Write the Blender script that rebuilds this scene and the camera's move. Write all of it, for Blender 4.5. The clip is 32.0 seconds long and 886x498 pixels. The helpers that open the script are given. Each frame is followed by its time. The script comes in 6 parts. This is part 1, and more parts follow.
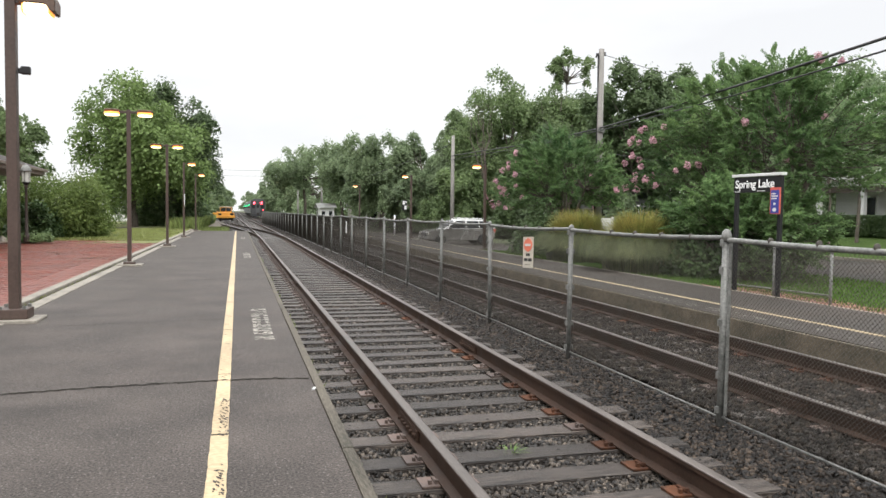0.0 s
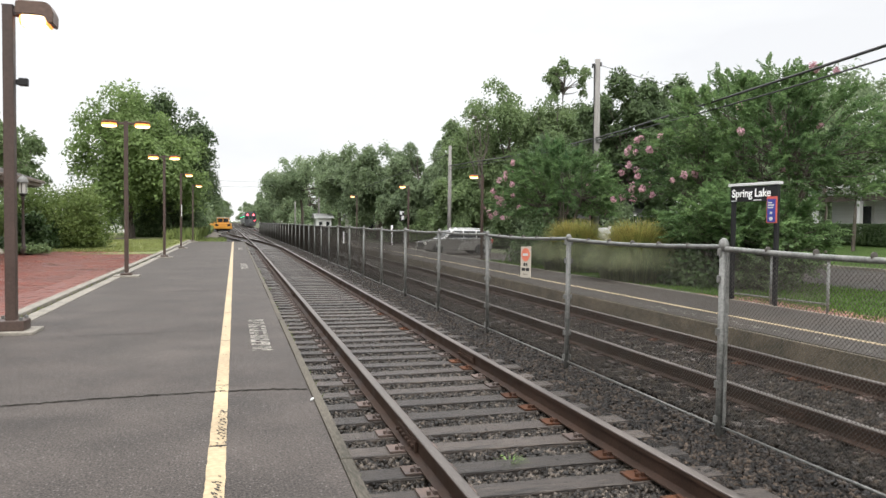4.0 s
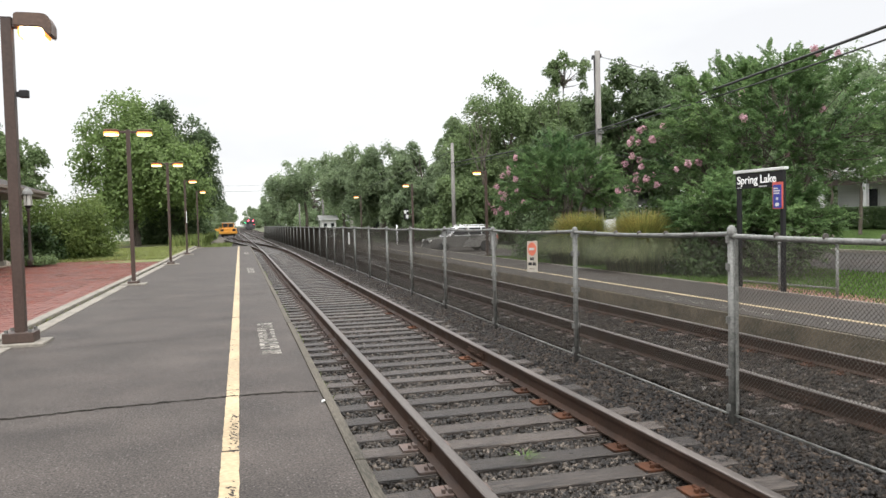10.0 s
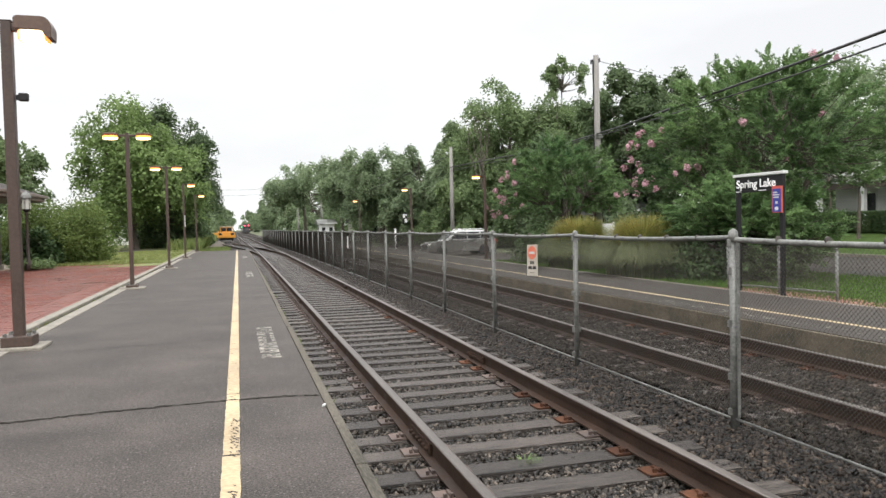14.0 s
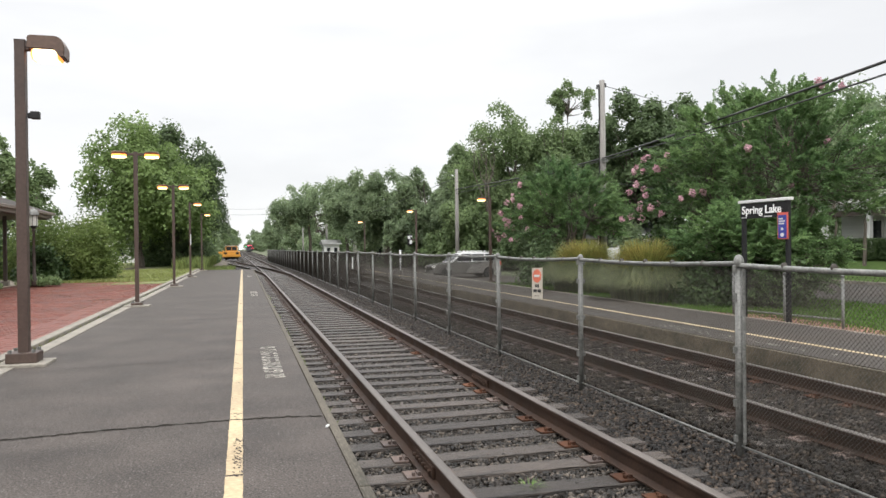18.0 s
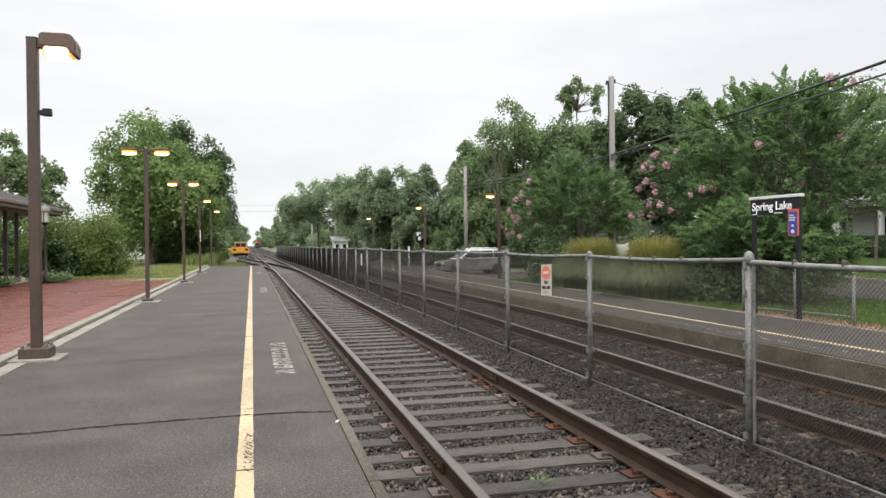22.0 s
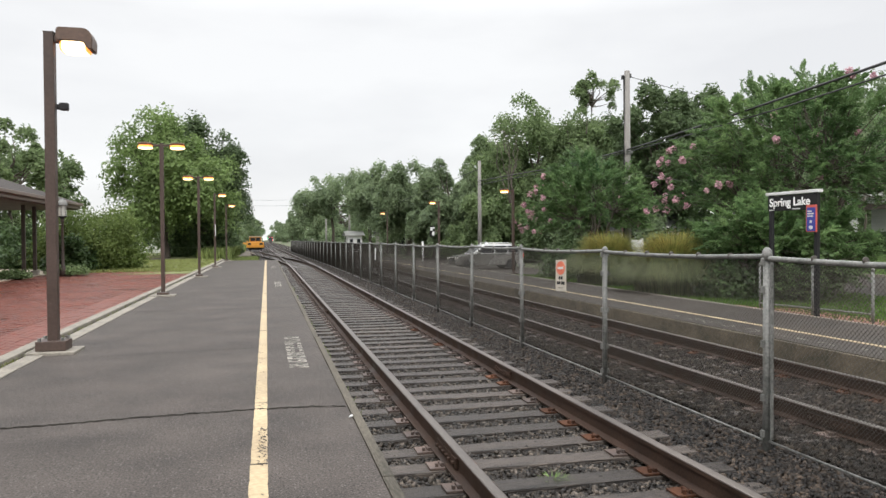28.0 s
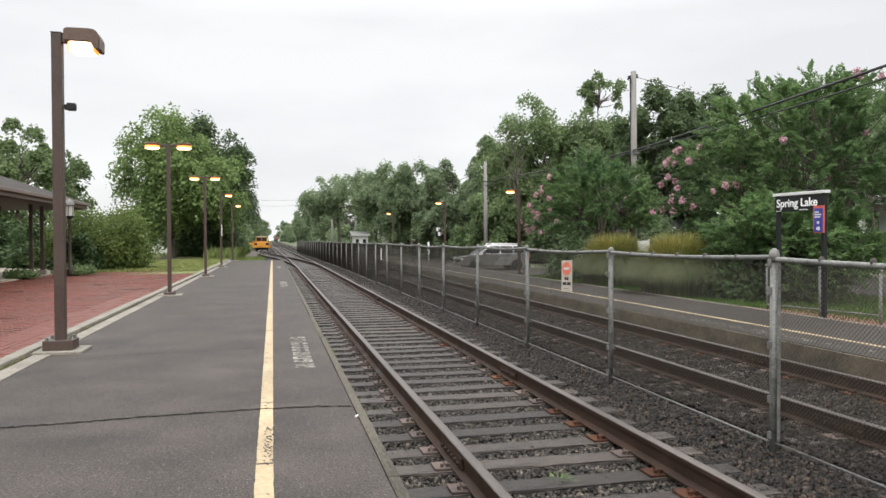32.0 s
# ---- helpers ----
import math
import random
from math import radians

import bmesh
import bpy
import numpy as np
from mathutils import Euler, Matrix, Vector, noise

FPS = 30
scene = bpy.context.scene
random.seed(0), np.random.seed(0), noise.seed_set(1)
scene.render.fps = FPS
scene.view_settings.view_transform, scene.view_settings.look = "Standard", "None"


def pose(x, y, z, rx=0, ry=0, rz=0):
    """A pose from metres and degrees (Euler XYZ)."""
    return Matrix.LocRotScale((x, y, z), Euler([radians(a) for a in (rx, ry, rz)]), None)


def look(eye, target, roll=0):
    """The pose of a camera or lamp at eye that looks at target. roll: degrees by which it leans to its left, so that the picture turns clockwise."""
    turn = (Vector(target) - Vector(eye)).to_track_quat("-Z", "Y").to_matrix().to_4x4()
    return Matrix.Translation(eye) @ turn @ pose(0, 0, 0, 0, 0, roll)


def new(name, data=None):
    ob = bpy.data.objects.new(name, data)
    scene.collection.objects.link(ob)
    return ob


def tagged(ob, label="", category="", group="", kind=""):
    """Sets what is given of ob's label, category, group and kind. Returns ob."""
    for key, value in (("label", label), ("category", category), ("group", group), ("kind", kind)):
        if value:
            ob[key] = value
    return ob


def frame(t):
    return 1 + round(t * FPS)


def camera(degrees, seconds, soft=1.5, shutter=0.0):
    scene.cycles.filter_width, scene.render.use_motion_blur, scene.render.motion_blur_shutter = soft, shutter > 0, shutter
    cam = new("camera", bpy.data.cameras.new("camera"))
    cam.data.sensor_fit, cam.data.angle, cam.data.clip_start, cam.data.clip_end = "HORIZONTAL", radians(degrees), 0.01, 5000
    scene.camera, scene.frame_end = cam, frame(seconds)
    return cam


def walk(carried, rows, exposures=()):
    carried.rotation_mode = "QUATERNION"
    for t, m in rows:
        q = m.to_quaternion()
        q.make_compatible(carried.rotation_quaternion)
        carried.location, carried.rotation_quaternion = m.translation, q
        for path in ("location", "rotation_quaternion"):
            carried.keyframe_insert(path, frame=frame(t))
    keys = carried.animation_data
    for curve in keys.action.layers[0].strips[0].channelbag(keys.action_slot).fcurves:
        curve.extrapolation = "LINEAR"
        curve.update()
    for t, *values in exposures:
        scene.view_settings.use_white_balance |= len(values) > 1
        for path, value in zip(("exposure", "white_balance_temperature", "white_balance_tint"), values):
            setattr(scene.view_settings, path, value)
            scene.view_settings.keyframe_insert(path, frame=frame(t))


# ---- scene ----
cam = camera(61.5, 32.0)
PATH = [
    (0, (-0.2352, -0.3167, 1.3528), (0.2970, 1.6088, 1.2561), 0.75),
    (0.5, (-0.2353, -0.3143, 1.3524), (0.2971, 1.6113, 1.2598), 0.80),
    (1, (-0.2391, -0.3086, 1.3483), (0.2951, 1.6166, 1.2588), 0.97),
    (1.5, (-0.2336, -0.3031, 1.3476), (0.3023, 1.6217, 1.2597), 0.68),
    (2, (-0.2360, -0.3077, 1.3527), (0.3028, 1.6163, 1.2649), 0.69),
    (2.5, (-0.2372, -0.3081, 1.3489), (0.3047, 1.6152, 1.2634), 0.55),
    (3, (-0.2364, -0.3110, 1.3492), (0.3048, 1.6127, 1.2690), 0.54),
    (3.5, (-0.2386, -0.3152, 1.3533), (0.3018, 1.6089, 1.2771), 0.74),
    (5.5, (-0.2417, -0.3218, 1.3457), (0.2910, 1.6054, 1.2997), -0.33),
    (6, (-0.2393, -0.3188, 1.3505), (0.2913, 1.6091, 1.3069), -0.16),
    (6.5, (-0.2434, -0.3166, 1.3489), (0.2854, 1.6117, 1.3072), -0.16),
    (7, (-0.2459, -0.3153, 1.3485), (0.2802, 1.6138, 1.3065), -0.18),
    (7.5, (-0.2407, -0.3101, 1.3477), (0.2839, 1.6193, 1.3009), -0.32),
    (8, (-0.2403, -0.3080, 1.3440), (0.2824, 1.6216, 1.2861), -0.21),
    (8.5, (-0.2354, -0.2997, 1.3407), (0.2850, 1.6302, 1.2706), -0.32),
    (9, (-0.2388, -0.2998, 1.3420), (0.2816, 1.6297, 1.2633), -0.72),
    (9.5, (-0.2398, -0.2994, 1.3414), (0.2817, 1.6296, 1.2594), -1.24),
    (10, (-0.2399, -0.2931, 1.3481), (0.2850, 1.6353, 1.2720), -1.43),
    (10.5, (-0.2450, -0.2932, 1.3412), (0.2835, 1.6344, 1.2702), -1.42),
    (11, (-0.2442, -0.3002, 1.3413), (0.2701, 1.6313, 1.2703), -0.93),
    (11.5, (-0.2486, -0.2986, 1.3390), (0.2648, 1.6330, 1.2677), -1.04),
    (12, (-0.2465, -0.2942, 1.3407), (0.2783, 1.6344, 1.2699), -1.13),
    (12.5, (-0.2448, -0.2901, 1.3372), (0.2934, 1.6349, 1.2685), -1.35),
    (13, (-0.2547, -0.2988, 1.3391), (0.2860, 1.6255, 1.2711), -1.29),
    (13.5, (-0.2540, -0.2879, 1.3379), (0.2795, 1.6386, 1.2733), -1.03),
    (14, (-0.2586, -0.2716, 1.3416), (0.2712, 1.6558, 1.2766), -1.40),
    (14.5, (-0.2621, -0.2667, 1.3407), (0.2576, 1.6636, 1.2784), -1.17),
    (16.5, (-0.2747, -0.2694, 1.3437), (0.2299, 1.6654, 1.3035), -0.54),
    (17, (-0.2697, -0.2717, 1.3454), (0.2341, 1.6636, 1.3217), -0.84),
    (17.5, (-0.2730, -0.2787, 1.3480), (0.2323, 1.6564, 1.3340), -1.11),
    (18, (-0.2728, -0.2840, 1.3445), (0.2467, 1.6473, 1.3383), -0.66),
    (18.5, (-0.2748, -0.2856, 1.3501), (0.2496, 1.6444, 1.3480), -0.46),
    (19, (-0.2745, -0.2883, 1.3459), (0.2489, 1.6420, 1.3489), -0.49),
    (19.5, (-0.2739, -0.2856, 1.3440), (0.2492, 1.6447, 1.3529), -0.09),
    (20, (-0.2749, -0.2855, 1.3400), (0.2470, 1.6452, 1.3301), 0.27),
    (20.5, (-0.2706, -0.2820, 1.3397), (0.2488, 1.6493, 1.3218), -0.08),
    (21, (-0.2784, -0.2833, 1.3459), (0.2328, 1.6502, 1.3269), -0.38),
    (21.5, (-0.2733, -0.2887, 1.3464), (0.2261, 1.6478, 1.3282), -0.38),
    (22, (-0.2823, -0.2929, 1.3426), (0.2149, 1.6443, 1.3276), -0.62),
    (22.5, (-0.2810, -0.2883, 1.3464), (0.2127, 1.6498, 1.3336), -0.47),
    (23, (-0.2822, -0.2872, 1.3486), (0.2081, 1.6518, 1.3381), -0.29),
    (23.5, (-0.2836, -0.2858, 1.3458), (0.2024, 1.6542, 1.3386), -0.26),
    (24, (-0.2811, -0.2795, 1.3439), (0.2010, 1.6615, 1.3332), -0.38),
    (24.5, (-0.2827, -0.2761, 1.3456), (0.1942, 1.6661, 1.3330), -0.54),
    (25, (-0.2834, -0.2831, 1.3457), (0.1895, 1.6601, 1.3331), -0.43),
    (25.5, (-0.2875, -0.2844, 1.3471), (0.1835, 1.6593, 1.3349), -0.28),
    (27.5, (-0.2826, -0.2627, 1.3414), (0.1784, 1.6833, 1.3169), -0.19),
    (28, (-0.2814, -0.2654, 1.3421), (0.1798, 1.6805, 1.3139), -0.42),
    (28.5, (-0.2784, -0.2651, 1.3399), (0.1825, 1.6808, 1.3091), -0.37),
    (29, (-0.2797, -0.2648, 1.3412), (0.1804, 1.6812, 1.3069), -0.56),
    (29.5, (-0.2838, -0.2634, 1.3402), (0.1757, 1.6828, 1.3036), -0.47),
    (30, (-0.2781, -0.2585, 1.3382), (0.1776, 1.6886, 1.3017), -0.51),
    (30.5, (-0.2750, -0.2570, 1.3381), (0.1770, 1.6910, 1.3023), -0.55),
    (31, (-0.2831, -0.2543, 1.3405), (0.1698, 1.6935, 1.3097), -0.48),
    (31.5, (-0.2794, -0.2596, 1.3380), (0.1702, 1.6890, 1.3090), -0.26),
    (32, (-0.2814, -0.2639, 1.3407), (0.1647, 1.6855, 1.3138), -0.32),
]
walk(cam, [(t, look(eye, target, roll)) for t, eye, target, roll in PATH], ((0.0, 0.12), (8.0, 0.12), (14.0, 0.10), (20.0, 0.03), (26.0, -0.03), (32.0, -0.04)))

# ---- light and sky ----
world = bpy.data.worlds.new("overcast_sky")
scene.world = world
world.use_nodes = True
wn, wl = world.node_tree.nodes, world.node_tree.links
wn.clear()
SUN_UP, SUN_ROUND = 44.0, 200.0
w_out, w_bg = wn.new("ShaderNodeOutputWorld"), wn.new("ShaderNodeBackground")
w_sky = wn.new("ShaderNodeTexSky")
w_sky.sky_type, w_sky.sun_disc = "NISHITA", False
w_sky.sun_elevation, w_sky.sun_rotation = radians(SUN_UP), radians(SUN_ROUND)
w_dim = wn.new("ShaderNodeVectorMath")
w_dim.operation = "SCALE"
w_dim.inputs["Scale"].default_value = 0.1
w_co, w_sep = wn.new("ShaderNodeTexCoord"), wn.new("ShaderNodeSeparateXYZ")
w_map, w_noise, w_ramp = wn.new("ShaderNodeMapping"), wn.new("ShaderNodeTexNoise"), wn.new("ShaderNodeValToRGB")
w_map.inputs["Scale"].default_value = (1.6, 1.6, 5.0)
w_noise.inputs["Scale"].default_value, w_noise.inputs["Detail"].default_value = 1.5, 5
w_ramp.color_ramp.elements[0].position, w_ramp.color_ramp.elements[0].color = 0.34, (0.85, 0.855, 0.87, 1)
w_ramp.color_ramp.elements[1].position, w_ramp.color_ramp.elements[1].color = 0.60, (0.975, 0.98, 0.985, 1)
w_rise = wn.new("ShaderNodeMapRange")
w_rise.inputs["From Min"].default_value, w_rise.inputs["From Max"].default_value = 0.28, 1.0
w_rise.inputs["To Min"].default_value, w_rise.inputs["To Max"].default_value = 1.07, 4.35
w_mul = wn.new("ShaderNodeVectorMath")
w_mul.operation = "SCALE"
w_mix = wn.new("ShaderNodeMix")
w_mix.data_type = "RGBA"
w_mix.inputs["Factor"].default_value = 0.92
wl.new(w_co.outputs["Generated"], w_sep.inputs[0])
wl.new(w_co.outputs["Generated"], w_map.inputs["Vector"])
wl.new(w_map.outputs[0], w_noise.inputs["Vector"])
wl.new(w_noise.outputs["Fac"], w_ramp.inputs["Fac"])
wl.new(w_sep.outputs["Z"], w_rise.inputs["Value"])
wl.new(w_ramp.outputs["Color"], w_mul.inputs[0])
wl.new(w_rise.outputs["Result"], w_mul.inputs["Scale"])
wl.new(w_sky.outputs["Color"], w_dim.inputs[0])
wl.new(w_dim.outputs[0], w_mix.inputs["A"])
wl.new(w_mul.outputs[0], w_mix.inputs["B"])
wl.new(w_mix.outputs["Result"], w_bg.inputs["Color"])
w_bg.inputs["Strength"].default_value = 1.0
wl.new(w_bg.outputs[0], w_out.inputs["Surface"])

sun_data = bpy.data.lights.new("sun", "SUN")
sun_data.energy, sun_data.angle, sun_data.color = 1.15, radians(40), (1.0, 0.97, 0.93)
sun = new("sun", sun_data)
a, b = radians(SUN_ROUND), radians(SUN_UP)
sun.matrix_world = look((math.sin(a) * math.cos(b) * 50, math.cos(a) * math.cos(b) * 50, math.sin(b) * 50), (0, 0, 0))


# ---- materials ----
def surface(name, dark, light, scale=3.0, fine=40.0, rough=0.7, rough_var=0.15, bump=0.3, depth=0.01, metal=0.0,
            spread=0.6, vary=0.0, island=0.0, stretch=(1, 1, 1), glow=0.0, through_light=0.0, spec=0.5, skew=0.0):
    """Two colours mixed by a broad and a fine noise, with relief. vary: change of brightness from object to object; island: from piece to piece."""
    m = bpy.data.materials.new(name)
    m.use_nodes = True
    n, l = m.node_tree.nodes, m.node_tree.links
    p = n["Principled BSDF"]
    co, mp = n.new("ShaderNodeTexCoord"), n.new("ShaderNodeMapping")
    mp.inputs["Scale"].default_value = stretch
    l.new(co.outputs["Object"], mp.inputs["Vector"])
    broad, grain = n.new("ShaderNodeTexNoise"), n.new("ShaderNodeTexNoise")
    broad.inputs["Scale"].default_value, broad.inputs["Detail"].default_value = scale, 4
    grain.inputs["Scale"].default_value, grain.inputs["Detail"].default_value = fine, 3
    for t in (broad, grain):
        l.new(mp.outputs[0], t.inputs["Vector"])
    add = n.new("ShaderNodeMix")
    add.inputs["Factor"].default_value = 0.45
    l.new(broad.outputs["Fac"], add.inputs["A"])
    l.new(grain.outputs["Fac"], add.inputs["B"])
    ramp = n.new("ShaderNodeValToRGB")
    ramp.color_ramp.elements[0].position, ramp.color_ramp.elements[0].color = 0.5 - spread / 4, (*dark, 1)
    ramp.color_ramp.elements[1].position, ramp.color_ramp.elements[1].color = 0.5 + spread / 4, (*light, 1)
    l.new(add.outputs["Result"], ramp.inputs["Fac"])
    colour = ramp.outputs["Color"]
    for amount, node, socket in ((vary, "ShaderNodeObjectInfo", "Random"), (island, "ShaderNodeNewGeometry", "Random Per Island")):
        if amount:
            info, rng, hsv = n.new(node), n.new("ShaderNodeMapRange"), n.new("ShaderNodeHueSaturation")
            rng.inputs["To Min"].default_value, rng.inputs["To Max"].default_value = 1 - amount, 1 + amount
            pick = info.outputs[socket]
            if skew:
                pw = n.new("ShaderNodeMath")
                pw.operation = "POWER"
                pw.inputs[1].default_value = skew
                l.new(pick, pw.inputs[0])
                pick = pw.outputs[0]
                rng.inputs["To Min"].default_value, rng.inputs["To Max"].default_value = 1 - amount, 1 + amount * skew
            l.new(pick, rng.inputs["Value"])
            l.new(rng.outputs["Result"], hsv.inputs["Value"])
            l.new(colour, hsv.inputs["Color"])
            colour = hsv.outputs["Color"]
    l.new(colour, p.inputs["Base Color"])
    rr = n.new("ShaderNodeMapRange")
    rr.inputs["From Min"].default_value, rr.inputs["From Max"].default_value = 0.3, 0.7
    rr.inputs["To Min"].default_value, rr.inputs["To Max"].default_value = max(0.03, rough - rough_var), min(1, rough + rough_var)
    l.new(broad.outputs["Fac"], rr.inputs["Value"])
    l.new(rr.outputs["Result"], p.inputs["Roughness"])
    p.inputs["Metallic"].default_value = metal
    p.inputs["Specular IOR Level"].default_value = spec
    if bump:
        bp = n.new("ShaderNodeBump")
        bp.inputs["Strength"].default_value, bp.inputs["Distance"].default_value = bump, depth
        l.new(grain.outputs["Fac"], bp.inputs["Height"])
        l.new(bp.outputs[0], p.inputs["Normal"])
    if glow:
        l.new(colour, p.inputs["Emission Color"])
        p.inputs["Emission Strength"].default_value = glow
    if through_light:
        tr, mx = n.new("ShaderNodeBsdfTranslucent"), n.new("ShaderNodeMixShader")
        l.new(colour, tr.inputs["Color"])
        mx.inputs[0].default_value = through_light
        l.new(p.outputs[0], mx.inputs[1])
        l.new(tr.outputs[0], mx.inputs[2])
        l.new(mx.outputs[0], n["Material Output"].inputs["Surface"])
    return m


def glow_mat(name, colour, strength):
    m = bpy.data.materials.new(name)
    m.use_nodes = True
    p = m.node_tree.nodes["Principled BSDF"]
    p.inputs["Base Color"].default_value = (*colour, 1)
    p.inputs["Emission Color"].default_value = (*colour, 1)
    p.inputs["Emission Strength"].default_value = strength
    return m


def asphalt(name):
    """Old wet asphalt: pale and dark chips in a grey binder, damp patches that shine, broad stains across."""
    m = surface(name, (0.0265, 0.0222, 0.0194), (0.086, 0.0725, 0.0645), 1.6, 75, 0.66, 0.04, 0.9, 0.006, spread=0.42, spec=0.18)
    n, l = m.node_tree.nodes, m.node_tree.links
    p = n["Principled BSDF"]
    for node in n:
        if node.bl_idname == "ShaderNodeMix" and node.data_type == "FLOAT":
            node.inputs["Factor"].default_value = 0.68
    old = p.inputs["Base Color"].links[0].from_socket
    co = n.new("ShaderNodeTexCoord")
    for scale, low, high, col, share in ((56, 0.0, 0.42, (0.205, 0.188, 0.172, 1), 0.76), (46, 0.0, 0.44, (0.010, 0.009, 0.008, 1), 0.54)):
        v, r, mx, sp = n.new("ShaderNodeTexVoronoi"), n.new("ShaderNodeMapRange"), n.new("ShaderNodeMix"), n.new("ShaderNodeSeparateColor")
        v.inputs["Scale"].default_value = scale
        l.new(co.outputs["Object"], v.inputs["Vector"])
        l.new(v.outputs["Color"], sp.inputs[0])
        r.inputs["From Min"].default_value, r.inputs["From Max"].default_value = high, low
        l.new(v.outputs["Distance"], r.inputs["Value"])
        gate = n.new("ShaderNodeMath")
        gate.operation = "MULTIPLY"
        pick = n.new("ShaderNodeMapRange")
        pick.inputs["From Min"].default_value, pick.inputs["From Max"].default_value = share, share + 0.1
        l.new(sp.outputs[0], pick.inputs["Value"])
        l.new(r.outputs["Result"], gate.inputs[0])
        l.new(pick.outputs["Result"], gate.inputs[1])
        mx.data_type = "RGBA"
        l.new(gate.outputs[0], mx.inputs["Factor"])
        l.new(old, mx.inputs["A"])
        mx.inputs["B"].default_value = col
        old = mx.outputs["Result"]
    st, mp, hs, rg = n.new("ShaderNodeTexNoise"), n.new("ShaderNodeMapping"), n.new("ShaderNodeHueSaturation"), n.new("ShaderNodeMapRange")
    mp.inputs["Scale"].default_value = (0.6, 1.0, 1.0)
    st.inputs["Scale"].default_value, st.inputs["Detail"].default_value = 0.9, 9
    l.new(co.outputs["Object"], mp.inputs["Vector"])
    l.new(mp.outputs[0], st.inputs["Vector"])
    rg.inputs["From Min"].default_value, rg.inputs["From Max"].default_value = 0.3, 0.7
    rg.inputs["To Min"].default_value, rg.inputs["To Max"].default_value = 0.84, 1.16
    l.new(st.outputs["Fac"], rg.inputs["Value"])
    l.new(rg.outputs["Result"], hs.inputs["Value"])
    l.new(old, hs.inputs["Color"])
    l.new(hs.outputs["Color"], p.inputs["Base Color"])
    return m


ASPHALT = asphalt("asphalt_wet")
ASPHALT_FAR = surface("asphalt_far", (0.023, 0.0195, 0.016), (0.060, 0.050, 0.042), 0.6, 60, 0.7, 0.12, 0.4, 0.006, spec=0.2)
YELLOW = surface("line_paint", (0.29, 0.215, 0.12), (0.46, 0.365, 0.22), 1.2, 30, 0.6, 0.1, 0.4, 0.004, spread=0.5)
WHITE_WORN = surface("white_paint_worn", (0.085, 0.078, 0.068), (0.33, 0.305, 0.26), 6, 26, 0.7, 0.1, 0.4, 0.003, spread=0.35)
CONCRETE = surface("concrete", (0.12, 0.107, 0.087), (0.265, 0.24, 0.20), 2.2, 30, 0.8, 0.1, 0.4, 0.006)
BRICK_RED = surface("brick_red", (0.088, 0.0205, 0.012), (0.170, 0.045, 0.026), 0.7, 40, 0.40, 0.16, 0.3, 0.004, vary=0.14, island=0.16, spec=0.22)
BRICK_JOINT = surface("brick_joint", (0.078, 0.023, 0.015), (0.125, 0.042, 0.029), 3, 40, 0.7, 0.1, 0.3, 0.003, spec=0.2)
RUST = surface("rail_rust", (0.021, 0.0122, 0.0085), (0.052, 0.030, 0.0205), 3.0, 60, 0.65, 0.15, 0.4, 0.002, spec=0.2)
RAIL_TOP = surface("rail_top", (0.075, 0.062, 0.054), (0.17, 0.148, 0.132), 1.2, 20, 0.42, 0.1, 0.1, 0.001, metal=0.65, stretch=(6, 0.6, 6))
PLATE_RUST = surface("plate_rust", (0.052, 0.040, 0.035), (0.145, 0.100, 0.082), 8, 60, 0.65, 0.12, 0.4, 0.002, metal=0.2, vary=0.35)
PLATE_ORANGE = surface("plate_orange_rust", (0.036, 0.018, 0.012), (0.115, 0.047, 0.023), 14, 60, 0.75, 0.12, 0.4, 0.002, metal=0.1, vary=0.4, spec=0.2)
TIE_WOOD = surface("tie_wood", (0.010, 0.0075, 0.006), (0.090, 0.073, 0.061), 2.2, 9, 0.50, 0.15, 1.0, 0.015, spread=0.42, spec=0.34, vary=0.38, stretch=(0.8, 12, 12))
BALLAST_BED = surface("ballast_bed", (0.009, 0.0068, 0.0053), (0.033, 0.0262, 0.0205), 14, 45, 0.8, 0.1, 1.0, 0.05, spread=0.5, spec=0.15)
STONE = surface("ballast_stone", (0.0065, 0.0053, 0.0043), (0.068, 0.056, 0.045), 14, 60, 0.42, 0.2, 0.4, 0.004, spread=0.5, island=0.7, spec=0.25, skew=3.0)
STONE_DARK = surface("ballast_dark", (0.0032, 0.0022, 0.0015), (0.037, 0.027, 0.0195), 10, 60, 0.45, 0.2, 0.4, 0.004, spread=0.5, island=0.75, spec=0.25, skew=3.0)
STONE_BROWN = surface("ballast_brown", (0.0075, 0.0055, 0.0042), (0.034, 0.0265, 0.020), 6, 50, 0.7, 0.15, 0.4, 0.004, island=0.65, spec=0.18, skew=3.0)
GALV = surface("galvanised_steel", (0.085, 0.088, 0.080), (0.235, 0.232, 0.218), 9, 50, 0.5, 0.12, 0.25, 0.001, metal=0.25, vary=0.1)
WIRE = surface("fence_wire", (0.052, 0.046, 0.039), (0.105, 0.094, 0.080), 2, 30, 0.6, 0.1, 0, metal=0.4)
BRONZE = surface("bronze_paint", (0.042, 0.025, 0.019), (0.075, 0.048, 0.037), 2, 30, 0.5, 0.1, 0.15, 0.002)
LAMP_HEAD = surface("lamp_head_paint", (0.085, 0.05, 0.035), (0.14, 0.085, 0.06), 2, 30, 0.5, 0.1, 0.15, 0.002)
# Lamp bloom is put into two colours: orange halo round an overexposed core.
LAMP_GLOW = glow_mat("sodium_halo", (1.0, 0.36, 0.08), 1.5)
LAMP_CORE = glow_mat("sodium_core", (1.0, 0.72, 0.41), 3.6)
